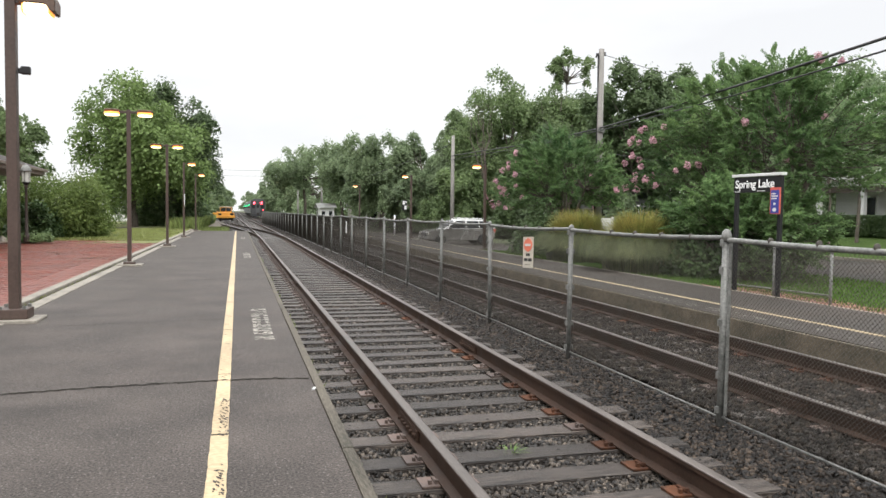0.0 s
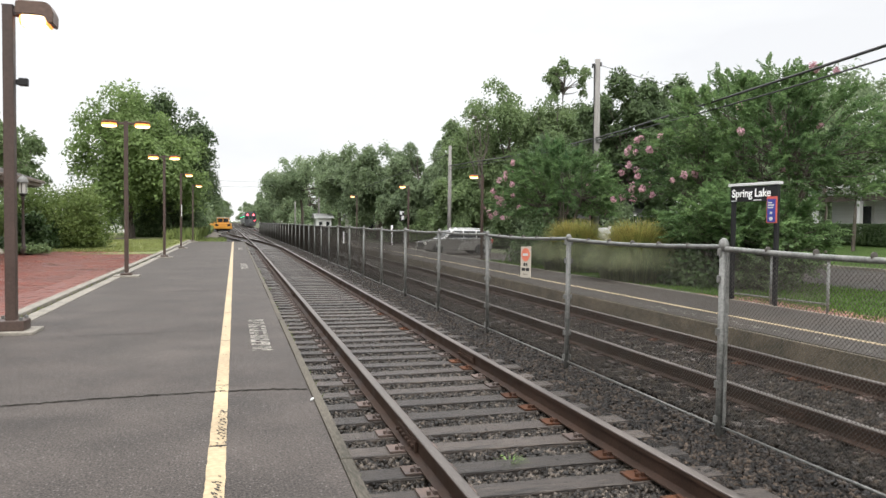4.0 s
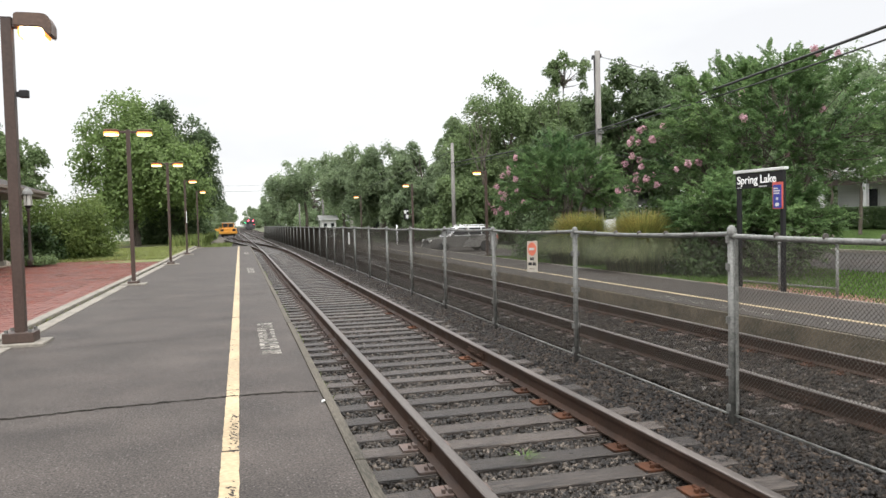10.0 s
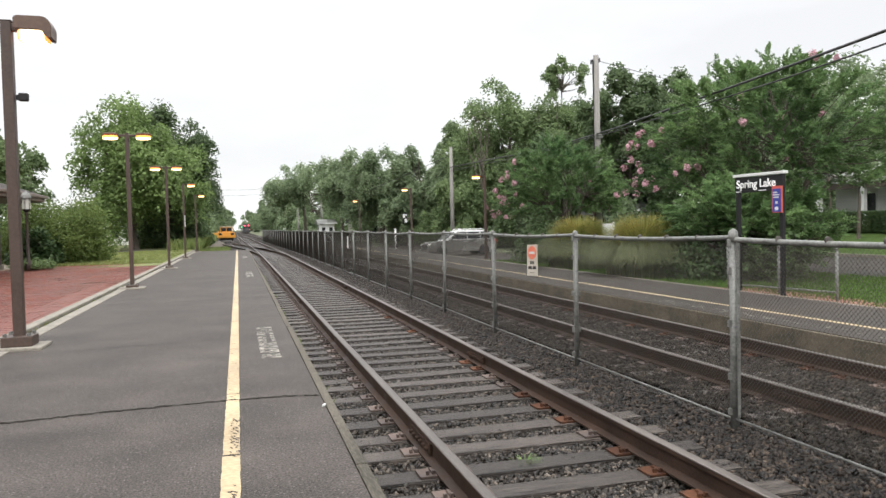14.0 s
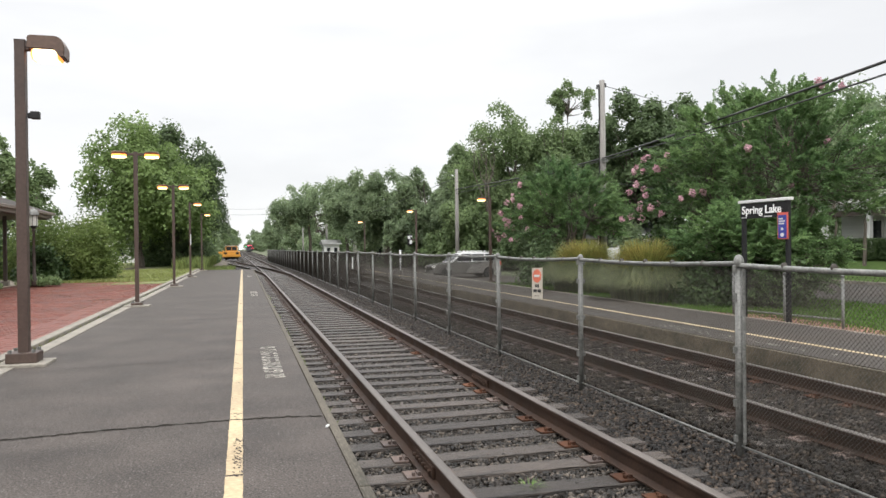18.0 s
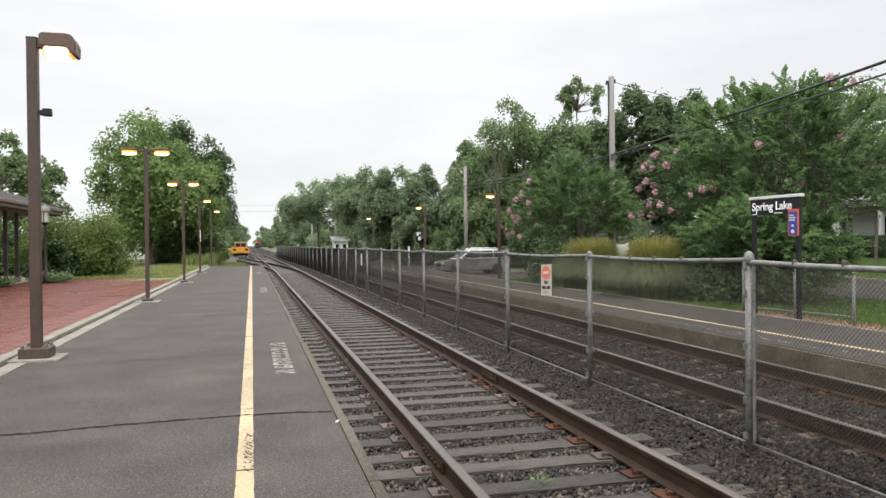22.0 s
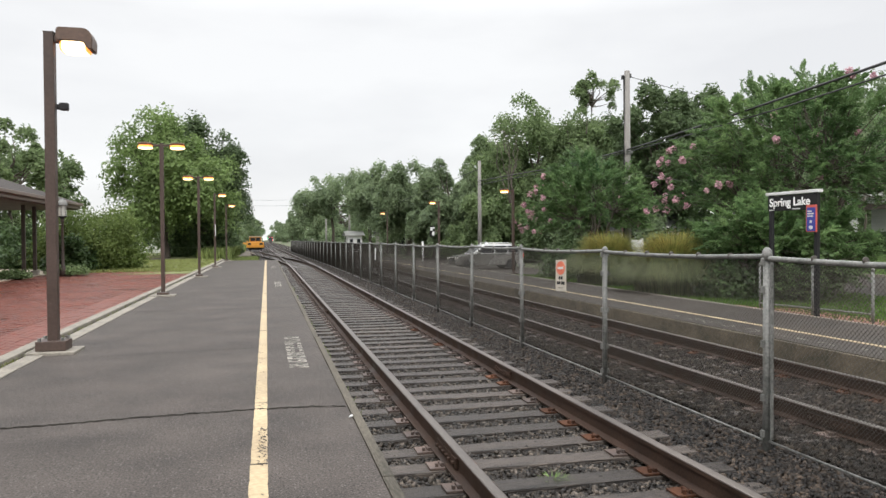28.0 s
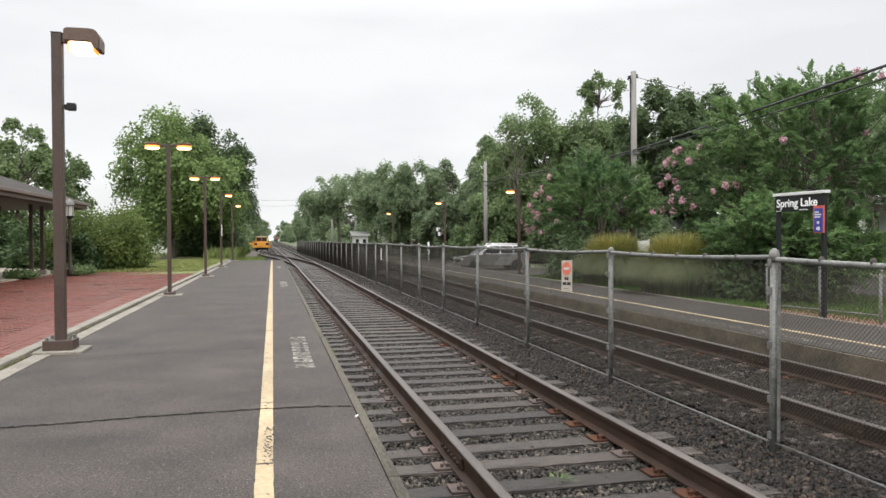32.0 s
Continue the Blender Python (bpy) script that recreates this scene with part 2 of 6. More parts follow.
GRASS_G = surface("grass_ground", (0.030, 0.054, 0.012), (0.072, 0.112, 0.030), 1.2, 50, 0.9, 0.05, 0.8, 0.03, spec=0.08)
GRASS_BLADE = surface("grass_blade", (0.045, 0.10, 0.014), (0.12, 0.20, 0.042), 0.8, 20, 0.7, 0.1, 0, island=0.3, through_light=0.3, spec=0.15)
WEED = surface("weed_blade", (0.10, 0.15, 0.04), (0.24, 0.28, 0.09), 0.8, 20, 0.7, 0.1, 0, island=0.3, through_light=0.3)
GRASS_DRY = surface("grass_dry_ground", (0.085, 0.105, 0.028), (0.19, 0.20, 0.065), 1.2, 50, 0.9, 0.05, 0.8, 0.03)
BLADE_DRY = surface("grass_dry_blade", (0.11, 0.14, 0.035), (0.25, 0.27, 0.085), 0.8, 20, 0.7, 0.1, 0, island=0.3, through_light=0.3)
LETTER = surface("letter_white", (0.80, 0.80, 0.79), (0.88, 0.88, 0.87), 1.5, 30, 0.4, 0.05, 0)
DIRT = surface("dirt", (0.055, 0.047, 0.035), (0.125, 0.105, 0.078), 1.5, 40, 0.9, 0.05, 0.6, 0.01)
MULCH = surface("red_mulch", (0.13, 0.055, 0.035), (0.25, 0.12, 0.08), 3, 50, 0.9, 0.05, 0.8, 0.02)
EARTH = surface("far_ground", (0.05, 0.065, 0.03), (0.11, 0.12, 0.06), 0.08, 2, 0.95, 0.04, 0.3, 0.05)
BARK = surface("bark", (0.055, 0.045, 0.036), (0.15, 0.125, 0.10), 4, 30, 0.9, 0.05, 0.8, 0.02, stretch=(3, 3, 0.7))


def leaf_mat(name, dark, light, through_light=0.45):
    return surface(name, dark, light, 0.30, 3, 0.6, 0.1, 0, spread=0.7, island=0.30, through_light=through_light, spec=0.25, vary=0.08)


LEAF_MID = leaf_mat("leaf_mid", (0.115, 0.165, 0.072), (0.215, 0.285, 0.130), 0.52)
# Dark green, lowered further for the shadow among the roadside trees.
LEAF_DARK = leaf_mat("leaf_dark", (0.060, 0.096, 0.044), (0.140, 0.192, 0.088), 0.45)
LEAF_LIGHT = leaf_mat("leaf_light", (0.115, 0.175, 0.055), (0.22, 0.30, 0.11))
# Distance haze is mixed into this leaf colour; LEAF_MID takes a little too.
LEAF_HAZED = leaf_mat("leaf_hazed", (0.17, 0.228, 0.132), (0.285, 0.355, 0.20), 0.62)
LEAF_MYRTLE = leaf_mat("leaf_myrtle", (0.058, 0.120, 0.048), (0.255, 0.365, 0.150), 0.5)
BLOOM = leaf_mat("bloom_pink", (0.50, 0.27, 0.33), (0.68, 0.45, 0.49), 0.3)
POLE_WOOD = surface("pole_wood", (0.15, 0.14, 0.13), (0.29, 0.275, 0.255), 1.5, 25, 0.85, 0.08, 0.6, 0.01, stretch=(5, 5, 0.5))
CABLE = surface("cable_black", (0.018, 0.018, 0.018), (0.035, 0.035, 0.035), 3, 30, 0.6, 0.1, 0)
BLACK = surface("black_paint", (0.007, 0.007, 0.008), (0.017, 0.017, 0.018), 3, 30, 0.5, 0.1, 0.1, 0.001, spec=0.3)
WHITE = surface("white_paint", (0.50, 0.50, 0.49), (0.66, 0.66, 0.65), 1.5, 30, 0.5, 0.1, 0.1, 0.001)
GLASS_DARK = surface("dark_glass", (0.012, 0.014, 0.016), (0.03, 0.034, 0.038), 1, 10, 0.12, 0.05, 0)


# ---- mesh helpers ----
def part(name, bm, material, parent=None, label="", smooth=False):
    me = bpy.data.meshes.new(name)
    bm.to_mesh(me)
    bm.free()
    if smooth:
        me.shade_smooth()
    for m in material if isinstance(material, (list, tuple)) else [material]:
        me.materials.append(m)
    ob = new(name, me)
    ob.parent = parent
    if label:
        ob["label"] = label
    return ob


def piece(name, me, parent, m):
    """An object of its own on a shared mesh."""
    ob = new(name, me)
    ob.parent = parent
    ob.matrix_basis = m
    return ob


def mesh_from(name, verts, faces, material):
    """A mesh from numpy arrays: verts (n, 3), faces (m, k)."""
    me = bpy.data.meshes.new(name)
    k = faces.shape[1]
    me.vertices.add(len(verts))
    me.vertices.foreach_set("co", np.asarray(verts, np.float32).ravel())
    me.loops.add(faces.size)
    me.loops.foreach_set("vertex_index", np.asarray(faces, np.int32).ravel())
    me.polygons.add(len(faces))
    me.polygons.foreach_set("loop_start", np.arange(0, faces.size, k, dtype=np.int32))
    me.update(calc_edges=True)
    me.materials.append(material)
    return me


def box(bm, x0, x1, y0, y1, z0, z1, bevel=0.0, m=None):
    r = bmesh.ops.create_cube(bm, size=1, matrix=Matrix.LocRotScale(((x0 + x1) / 2, (y0 + y1) / 2, (z0 + z1) / 2), None, (x1 - x0, y1 - y0, z1 - z0)))
    if bevel:
        edges = list({e for v in r["verts"] for e in v.link_edges})
        r = bmesh.ops.bevel(bm, geom=edges, offset=bevel, segments=2, affect="EDGES", profile=0.6)
    if m is not None:
        bmesh.ops.transform(bm, matrix=m, verts=list({v for f in r["faces"] for v in f.verts}) if "faces" in r else r["verts"])
    return bm


def new_box(*args, **kw):
    return box(bmesh.new(), *args, **kw)


def rod(bm, a, b, r0, r1=None, sides=8):
    """A tapered round bar from a to b."""
    a, b = Vector(a), Vector(b)
    d = b - a
    q = d.to_track_quat("Z", "Y").to_matrix().to_4x4()
    bmesh.ops.create_cone(bm, cap_ends=True, segments=sides, radius1=r0, radius2=r0 if r1 is None else r1, depth=d.length,
                          matrix=Matrix.Translation((a + b) / 2) @ q)
    return bm


def lathe(bm, rings, sides=16, at=(0, 0, 0)):
    """A turned body from (radius, height) pairs."""
    rows = []
    for r, z in rings:
        rows.append([bm.verts.new((at[0] + r * math.cos(2 * math.pi * k / sides), at[1] + r * math.sin(2 * math.pi * k / sides), at[2] + z)) for k in range(sides)])
    for p, q in zip(rows, rows[1:]):
        for k in range(sides):
            bm.faces.new((p[k], p[(k + 1) % sides], q[(k + 1) % sides], q[k]))
    bm.faces.new(rows[0][::-1])
    bm.faces.new(rows[-1])
    return bm


def tube(bm, pts, r, sides=6):
    """A round wire along points."""
    rows = []
    for k, p in enumerate(pts):
        p = Vector(p)
        d = Vector(pts[min(k + 1, len(pts) - 1)]) - Vector(pts[max(k - 1, 0)])
        q = d.to_track_quat("Z", "Y")
        rows.append([bm.verts.new(p + q @ Vector((r * math.cos(2 * math.pi * s / sides), r * math.sin(2 * math.pi * s / sides), 0))) for s in range(sides)])
    for p, q in zip(rows, rows[1:]):
        for s in range(sides):
            bm.faces.new((p[s], p[(s + 1) % sides], q[(s + 1) % sides], q[s]))
    return bm


def swept(bm, profile, path):
    """A closed profile of (x, z) pairs carried along path points (x, y, z), square to y."""
    rows = [[bm.verts.new((px + u, py, pz + v)) for u, v in profile] for px, py, pz in path]
    n = len(profile)
    for p, q in zip(rows, rows[1:]):
        for k in range(n):
            bm.faces.new((p[k], p[(k + 1) % n], q[(k + 1) % n], q[k]))
    bm.faces.new(rows[0])
    bm.faces.new(rows[-1][::-1])
    bmesh.ops.recalc_face_normals(bm, faces=bm.faces)
    return bm


def sheet(bm, x0, x1, y0, y1, z, nx=1, ny=1, height=None):
    grid = [[bm.verts.new((x0 + (x1 - x0) * i / nx, y0 + (y1 - y0) * j / ny, z)) for i in range(nx + 1)] for j in range(ny + 1)]
    for row in grid:
        for v in row:
            if height:
                v.co.z += height(v.co.x, v.co.y)
    for p, q in zip(grid, grid[1:]):
        for k in range(nx):
            bm.faces.new((p[k], p[k + 1], q[k + 1], q[k]))
    return bm


def thing(name, m=None, label="", category="", group="", kind=""):
    ob = new(name)
    if m is not None:
        ob.matrix_basis = m
    return tagged(ob, label, category, group, kind)


# ---- plan ----
RAIL_Z = -0.235          # top of the rails; the near platform's surface is 0
BED_Z = -0.465           # ballast
TRACK_1, TRACK_2 = 1.85, 5.36
FENCE_X = 3.76
EDGE_1, EDGE_2, PLAT_2 = 0.335, 6.68, -0.10
LAMP_X = -2.79


def drift(y):
    """The line bends slowly to the left beyond the platforms."""
    if y < 45:
        return 0.0
    if y < 175:
        s = y - 45
        return -0.0115 * s * s / (s + 12)
    return -1.37 - 0.0028 * (y - 175)


def siding(y):
    """How far the siding has left the near track."""
    u = min(1, max(0, (y - 44) / 60))
    return -3.15 * u * u * (3 - 2 * u) + drift(y)


# ---- ground, platforms, tracks ----
tagged(part("ground", sheet(bmesh.new(), -3000, 3000, -3000, 3000, -0.62), EARTH), "grass and earth ground out to the horizon", "ground", kind="structure")


bm = bmesh.new()
ys = [-6 + 2 * k for k in range(34)] + [62 + 12 * k for k in range(60)]
for p, q in zip(ys, ys[1:]):
    l0, l1 = EDGE_1 + (-7 if p >= 62 else 0) + drift(p), EDGE_1 + (-7 if p >= 62 else 0) + drift(q)
    a = [bm.verts.new(v) for v in ((l0 - 0.1, p, BED_Z), (EDGE_2 + 0.1 + drift(p), p, BED_Z), (EDGE_2 + 0.1 + drift(q), q, BED_Z), (l1 - 0.1, q, BED_Z))]
    bm.faces.new(a)
tagged(part("track_bed", bm, BALLAST_BED), "grey crushed stone ballast under the tracks", "track bed", kind="structure")

RAIL_SHAPE = [(-0.07, -0.17), (0.07, -0.17), (0.07, -0.158), (0.012, -0.14), (0.010, -0.048), (0.036, -0.036), (0.036, -0.004), (-0.036, -0.004), (-0.036, -0.036), (-0.010, -0.048), (-0.012, -0.14), (-0.07, -0.158)]
HEAD_SHAPE = [(-0.036, -0.012), (0.036, -0.012), (0.037, -0.003), (0.028, 0.002), (-0.028, 0.002), (-0.037, -0.003)]
tie_bm = box(bmesh.new(), -1.3, 1.3, -0.115, 0.115, -0.17, 0.0, 0.012)
TIE_MESH = bpy.data.meshes.new("tie")
tie_bm.to_mesh(TIE_MESH)
TIE_MESH.materials.append(TIE_WOOD)
pl = box(bmesh.new(), -0.19, 0.19, -0.09, 0.09, 0, 0.018, 0.004)
for u in (-0.13, -0.085, 0.085, 0.13):
    box(pl, u - 0.012, u + 0.012, -0.06 if u < 0 else 0.035, -0.035 if u < 0 else 0.06, 0.016, 0.045, 0.003)
for u in (-1, 1):
    box(pl, min(u * 0.075, u * 0.10), max(u * 0.075, u * 0.10), -0.05, 0.05, 0.015, 0.035, 0.003)
PLATE_MESH = bpy.data.meshes.new("tie_plate")
pl.to_mesh(PLATE_MESH)
PLATE_MESH.materials.append(PLATE_RUST)
PLATE_MESH_2 = PLATE_MESH.copy()
PLATE_MESH_2.materials.clear()
PLATE_MESH_2.materials.append(PLATE_ORANGE)


def build_track(name, centre, y0, y1, ties_to, plates_to, label):
    t = thing(name, None, label, "railway track")
    path_y = [y0 + (y1 - y0) * k / 90 for k in range(91)]
    for side in (-0.7525, 0.7525):
        rail = part("rail", swept(bmesh.new(), RAIL_SHAPE, [(centre(y) + side, y, RAIL_Z) for y in path_y]), RUST, t, "rusty brown steel rail")
        part("rail_head", swept(bmesh.new(), HEAD_SHAPE, [(centre(y) + side, y, RAIL_Z) for y in path_y]), RAIL_TOP, rail, "worn grey running surface")
    for side, spots in ((-0.7525, (5.35, 17.2, 29.1)), (0.7525, (8.6, 20.5))):
        if name == "siding_track":
            break
        for y in spots:
            bar_bm = bmesh.new()
            for s in (-1, 1):
                box(bar_bm, centre(y) + side + s * 0.026 - 0.012, centre(y) + side + s * 0.026 + 0.012, y - 0.3, y + 0.3, RAIL_Z - 0.135, RAIL_Z - 0.052, 0.004)
                for k in range(6):
                    rod(bar_bm, (centre(y) + side + s * 0.036, y - 0.25 + 0.1 * k, RAIL_Z - 0.094), (centre(y) + side + s * 0.062, y - 0.25 + 0.1 * k, RAIL_Z - 0.094), 0.017, sides=6)
            part("joint_bar", bar_bm, RUST, t, "bolted rusty joint bar")
    rnd = random.Random(name)
    y = y0 + 0.3
    while y < ties_to:
        z = RAIL_Z - 0.187 - rnd.uniform(0, 0.006)
        m = pose(centre(y) + rnd.uniform(-0.05, 0.05), y + rnd.uniform(-0.03, 0.03), z, 0, rnd.uniform(-0.4, 0.4), rnd.uniform(-1.2, 1.2))
        tie = piece("tie", TIE_MESH, t, m)
        if y < plates_to:
            for side in (-0.7525, 0.7525):
                piece("tie_plate", PLATE_MESH_2 if side > 0 and y < 14 and rnd.random() < (0.7 if y < 8.5 else 0.35) else PLATE_MESH, tie, pose(centre(y) + side - m.translation.x, 0, 0.0))
        y += 0.5
    # The far sleepers, joined.
    far = bmesh.new()
    y = max(ties_to, y0)
    while y < min(y1, 190):
        box(far, centre(y) - 1.3, centre(y) + 1.3, y - 0.115, y + 0.115, -0.5, RAIL_Z - 0.187)
        y += 0.5
    tagged(part("far_ties", far, TIE_WOOD, t, "weathered timber sleepers"), kind="stuff")
    return t


build_track("near_track", lambda y: TRACK_1 + drift(y), -6, 700, 95, 45, "rusty railway track on weathered timber sleepers beside the platform")
build_track("far_track", lambda y: TRACK_2 + drift(y), -6, 700, 75, 30, "rusty railway track behind the chain-link fence")
build_track("siding_track", lambda y: TRACK_1 + siding(y), 47, 190, 47, 0, "siding track curving off past the platform's end")


def stones(name, seed, x0, x1, y0, y1, count, size, label, lift=0.0, material=STONE):
    """Loose angular stones, denser towards the near end."""
    g = np.random.default_rng(seed)
    u = g.random(count) ** 1.6
    c = np.stack([x0 + (x1 - x0) * g.random(count), y0 + (y1 - y0) * u, np.full(count, BED_Z + lift) + g.normal(0.0, 0.008, count)], 1)
    base = np.array([[x, y, z] for x in (-1, 1) for y in (-1, 1) for z in (-1, 1)], float)
    s = size * (0.5 + g.random((count, 1, 3)) ** 1.5)
    v = (base[None] * (0.72 + 0.5 * g.random((count, 8, 3)))) * s
    ang = g.random((count, 3)) * 6.28
    for ax in range(3):
        i, j = [(1, 2), (2, 0), (0, 1)][ax]
        ca, sa = np.cos(ang[:, ax])[:, None], np.sin(ang[:, ax])[:, None]
        vi, vj = v[:, :, i].copy(), v[:, :, j].copy()
        v[:, :, i], v[:, :, j] = ca * vi - sa * vj, sa * vi + ca * vj
    v += c[:, None]
    f = np.array([(0, 1, 3, 2), (4, 6, 7, 5), (0, 4, 5, 1), (2, 3, 7, 6), (0, 2, 6, 4), (1, 5, 7, 3)])
    faces = (np.arange(count)[:, None, None] * 8 + f[None]).reshape(-1, 4)
    ob = new(name, mesh_from(name, v.reshape(-1, 3), faces, material))
    return tagged(ob, label, "gravel", kind="stuff")


stones("ballast_stones", 1, EDGE_1 + 0.1, 3.0, 2.0, 30, 108000, 0.0146, "dark grey crushed stones between the sleepers")
stones("ballast_stones", 4, 2.95, FENCE_X + 0.2, 2.0, 30, 46000, 0.0152, "dark brown crushed stones along the foot of the fence", 0.006, STONE_DARK)
stones("ballast_stones", 3, EDGE_1 + 0.06, EDGE_2 - 0.02, -6, 2.4, 16000, 0.024, "dark grey crushed stones between the sleepers")
stones("ballast_stones", 2, FENCE_X + 0.2, EDGE_2 - 0.02, 2.6, 30, 52000, 0.020, "dark dirty crushed stones round the far track", 0.026, STONE_BROWN)

EDGE_WOOD = surface("edge_timber", (0.040, 0.036, 0.027), (0.135, 0.117, 0.094), 1.5, 25, 0.75, 0.1, 0.6, 0.008, stretch=(4, 0.6, 4), spec=0.2)
# Near platform, its edge board, crack and paint.
plat = tagged(part("pavement", box(bmesh.new(), -2.83, EDGE_1, -8, 50.5, -0.6, 0.0), ASPHALT), "dark wet asphalt platform with a long crack", "platform", kind="structure")
r = random.Random(8)
y = -8.0
while y < 50.4:
    e, o = min(y + r.uniform(2.3, 4.9), 50.5), r.uniform(-0.006, 0.006)
    part("edge_board", box(bmesh.new(), EDGE_1 + 0.012 + o, EDGE_1 + 0.084 + o, y, e - 0.008, -0.5, r.uniform(-0.012, -0.003), 0.014), EDGE_WOOD, plat, "weathered timber edging")
    y = e
bm = bmesh.new()
g = random.Random(5)
y = -6.0
while y < 50.2:
    ln = g.uniform(1.6, 4.2)
    e = min(y + ln, 50.2)
    n = max(2, int((e - y) / (0.07 if y < 14 else 0.4)))
    rows = [(bm.verts.new((-0.388 + g.gauss(0, 0.0015), y + (e - y) * k / n, 0.004)), bm.verts.new((-0.288 + g.gauss(0, 0.0015), y + (e - y) * k / n, 0.004))) for k in range(n + 1)]
    for p, q in zip(rows, rows[1:]):
        bm.faces.new((p[0], p[1], q[1], q[0]))
    y = e + g.uniform(0.012, 0.035)
part("yellow_line", bm, YELLOW, plat, "worn pale yellow edge line")
# Flakes where the paint has come off.
bm = bmesh.new()
for y0, y1, n, x0, x1 in ((4.25, 5.15, 62, -0.345, -0.288), (3.3, 3.75, 26, -0.35, -0.30), (9.3, 9.6, 9, -0.38, -0.29), (5.5, 9, 20, -0.385, -0.29), (12, 30, 30, -0.385, -0.29)):
    for k in range(n):
        cx, cy = g.uniform(x0, x1), g.uniform(y0, y1)
        r, stretch, q0 = g.uniform(0.004, 0.009), g.uniform(1.2, 4.5), g.uniform(0.2, 1.2)
        ring = []
        for j in range(7):
            q, w = 6.283 * j / 7, g.uniform(0.6, 1.25)
            u, v = r * w * math.cos(q), r * stretch * w * math.sin(q)
            ring.append(bm.verts.new((min(-0.286, cx + u * math.cos(q0) - v * math.sin(q0) * 0.6), cy + u * math.sin(q0) + v * math.cos(q0), 0.0062 + 0.00001 * k)))
        bm.faces.new(ring)
part("paint_flake", bm, ASPHALT, plat, "bare asphalt where paint has flaked")


def patch(x0, y0, letters, seed):
    """Remains of white stencilled letters that can no longer be read: worn strokes in a row along the platform."""
    r = random.Random(seed)
    bm = bmesh.new()
    k, cw, ch = 0, 0.05, 0.046
    for j in range(letters):
        skip = r.randrange(5)
        for row in range(5):
            for col in range(4):
                stroke = (col in (0, 3) or row in (0, 2, 4)) and row != skip
                if r.random() > (0.80 if stroke else 0.22):
                    continue
                x, y, z = x0 + cw * col, y0 + 0.285 * j + ch * row, 0.004 + 0.00001 * k
                k += 1
                bm.faces.new([bm.verts.new((x + u * cw + r.uniform(-0.012, 0.008), y + w * ch + r.uniform(-0.012, 0.008), z)) for u, w in ((0, 0), (1, 0), (1, 1), (0, 1))])
    return part("worn_marking", bm, WHITE_WORN, plat, "worn white stencilled marking")


patch(-0.06, 7.65, 9, 1)
patch(-0.06, 21.4, 10, 2)
patch(-0.06, 36, 10, 3)


CRACK = surface("crack_dirt", (0.010, 0.009, 0.007), (0.026, 0.023, 0.018), 8, 60, 0.9, 0.05, 0.5, 0.004, spec=0.1)


def crack(points, width, seed):
    r = random.Random(seed)
    bm = bmesh.new()
    rows = []
    for (xa, ya), (xb, yb) in zip(points, points[1:]):
        n = max(2, int(abs(xb - xa) / 0.035 + abs(yb - ya) / 0.035))
        for k in range(n):
            u = k / n
            rows.append((xa + (xb - xa) * u, ya + (yb - ya) * u + r.uniform(-0.02, 0.02), width * r.uniform(0.35, 1.3)))
    vs = [(bm.verts.new((x, y - w, 0.0045)), bm.verts.new((x, y + w, 0.0045))) for x, y, w in rows]
    for p, q in zip(vs, vs[1:]):
        bm.faces.new((p[0], q[0], q[1], p[1]))
    return part("crack", bm, CRACK, plat, "dark open crack")


crack([(-2.8, 5.58), (-1.87, 5.66), (-1.12, 5.75), (-0.4, 5.80), (0.06, 5.78), (EDGE_1 + 0.02, 5.69)], 0.017, 1)
crack([(-2.2, 9.0), (-1.2, 9.15), (-0.4, 9.25)], 0.005, 2)
crack([(-2.8, 14.8), (-1.5, 14.6), (-0.4, 14.8), (EDGE_1, 14.7)], 0.012, 3)
crack([(-2.8, 25.2), (-1.5, 25.0), (EDGE_1, 25.1)], 0.012, 4)

# Kerb between platform and brick square.
kerb = thing("kerb", None, "pale concrete kerb with a low step beside the brick square", "kerb", kind="structure")
part("kerb_strip", box(bmesh.new(), -3.02, -2.83, -8, 52, -0.5, 0.012, 0.006), CONCRETE, kerb)
y = -8.0
while y < 51.9:
    part("kerb_stone", box(bmesh.new(), -3.21, -3.05, y, y + 2.99, -0.5, 0.062, 0.015), CONCRETE, kerb)
    y += 3.0
part("kerb_joint", box(bmesh.new(), -3.06, -3.01, -8, 52, -0.5, 0.004), BALLAST_BED, kerb, "dirt-filled joint")

# Brick square: bricks near the kerb one by one, the rest joined.
square = tagged(part("brick_square", box(bmesh.new(), -14, -3.21, -8, 36, -0.5, 0.043), BRICK_JOINT), "wet red brick paved square", "pavement", kind="structure")
BR = bpy.data.meshes.new("brick")
q = box(bmesh.new(), -0.0475, 0.0475, -0.0985, 0.0985, -0.05, 0.0, 0.004)
q.to_mesh(BR)
BR.materials.append(BRICK_RED)
singles, rest = 0, []
for i in range(62):
    for j in range(-50, 150):
        x, y = -3.265 - 0.1 * i, 6.2 + 0.2 * j + (0.1 if i % 2 else 0)
        if y > 32.0 - (x + 3.2) * 0.8 * 0.9 or x < -9.4:
            continue
        z = 0.055 + random.Random(i * 999 + j).uniform(-0.003, 0.003)
        if i < 6 and singles < 300 and 9.0 < y < 20:
            piece("brick", BR, square, pose(x, y, z))
            singles += 1
        else:
            rest.append((x, y, z))
c = np.array(rest)
base = np.array([[sx * 0.0475, sy * 0.0985, sz] for sx in (-1, 1) for sy in (-1, 1) for sz in (-0.05, 0)])
v = c[:, None] + base[None]
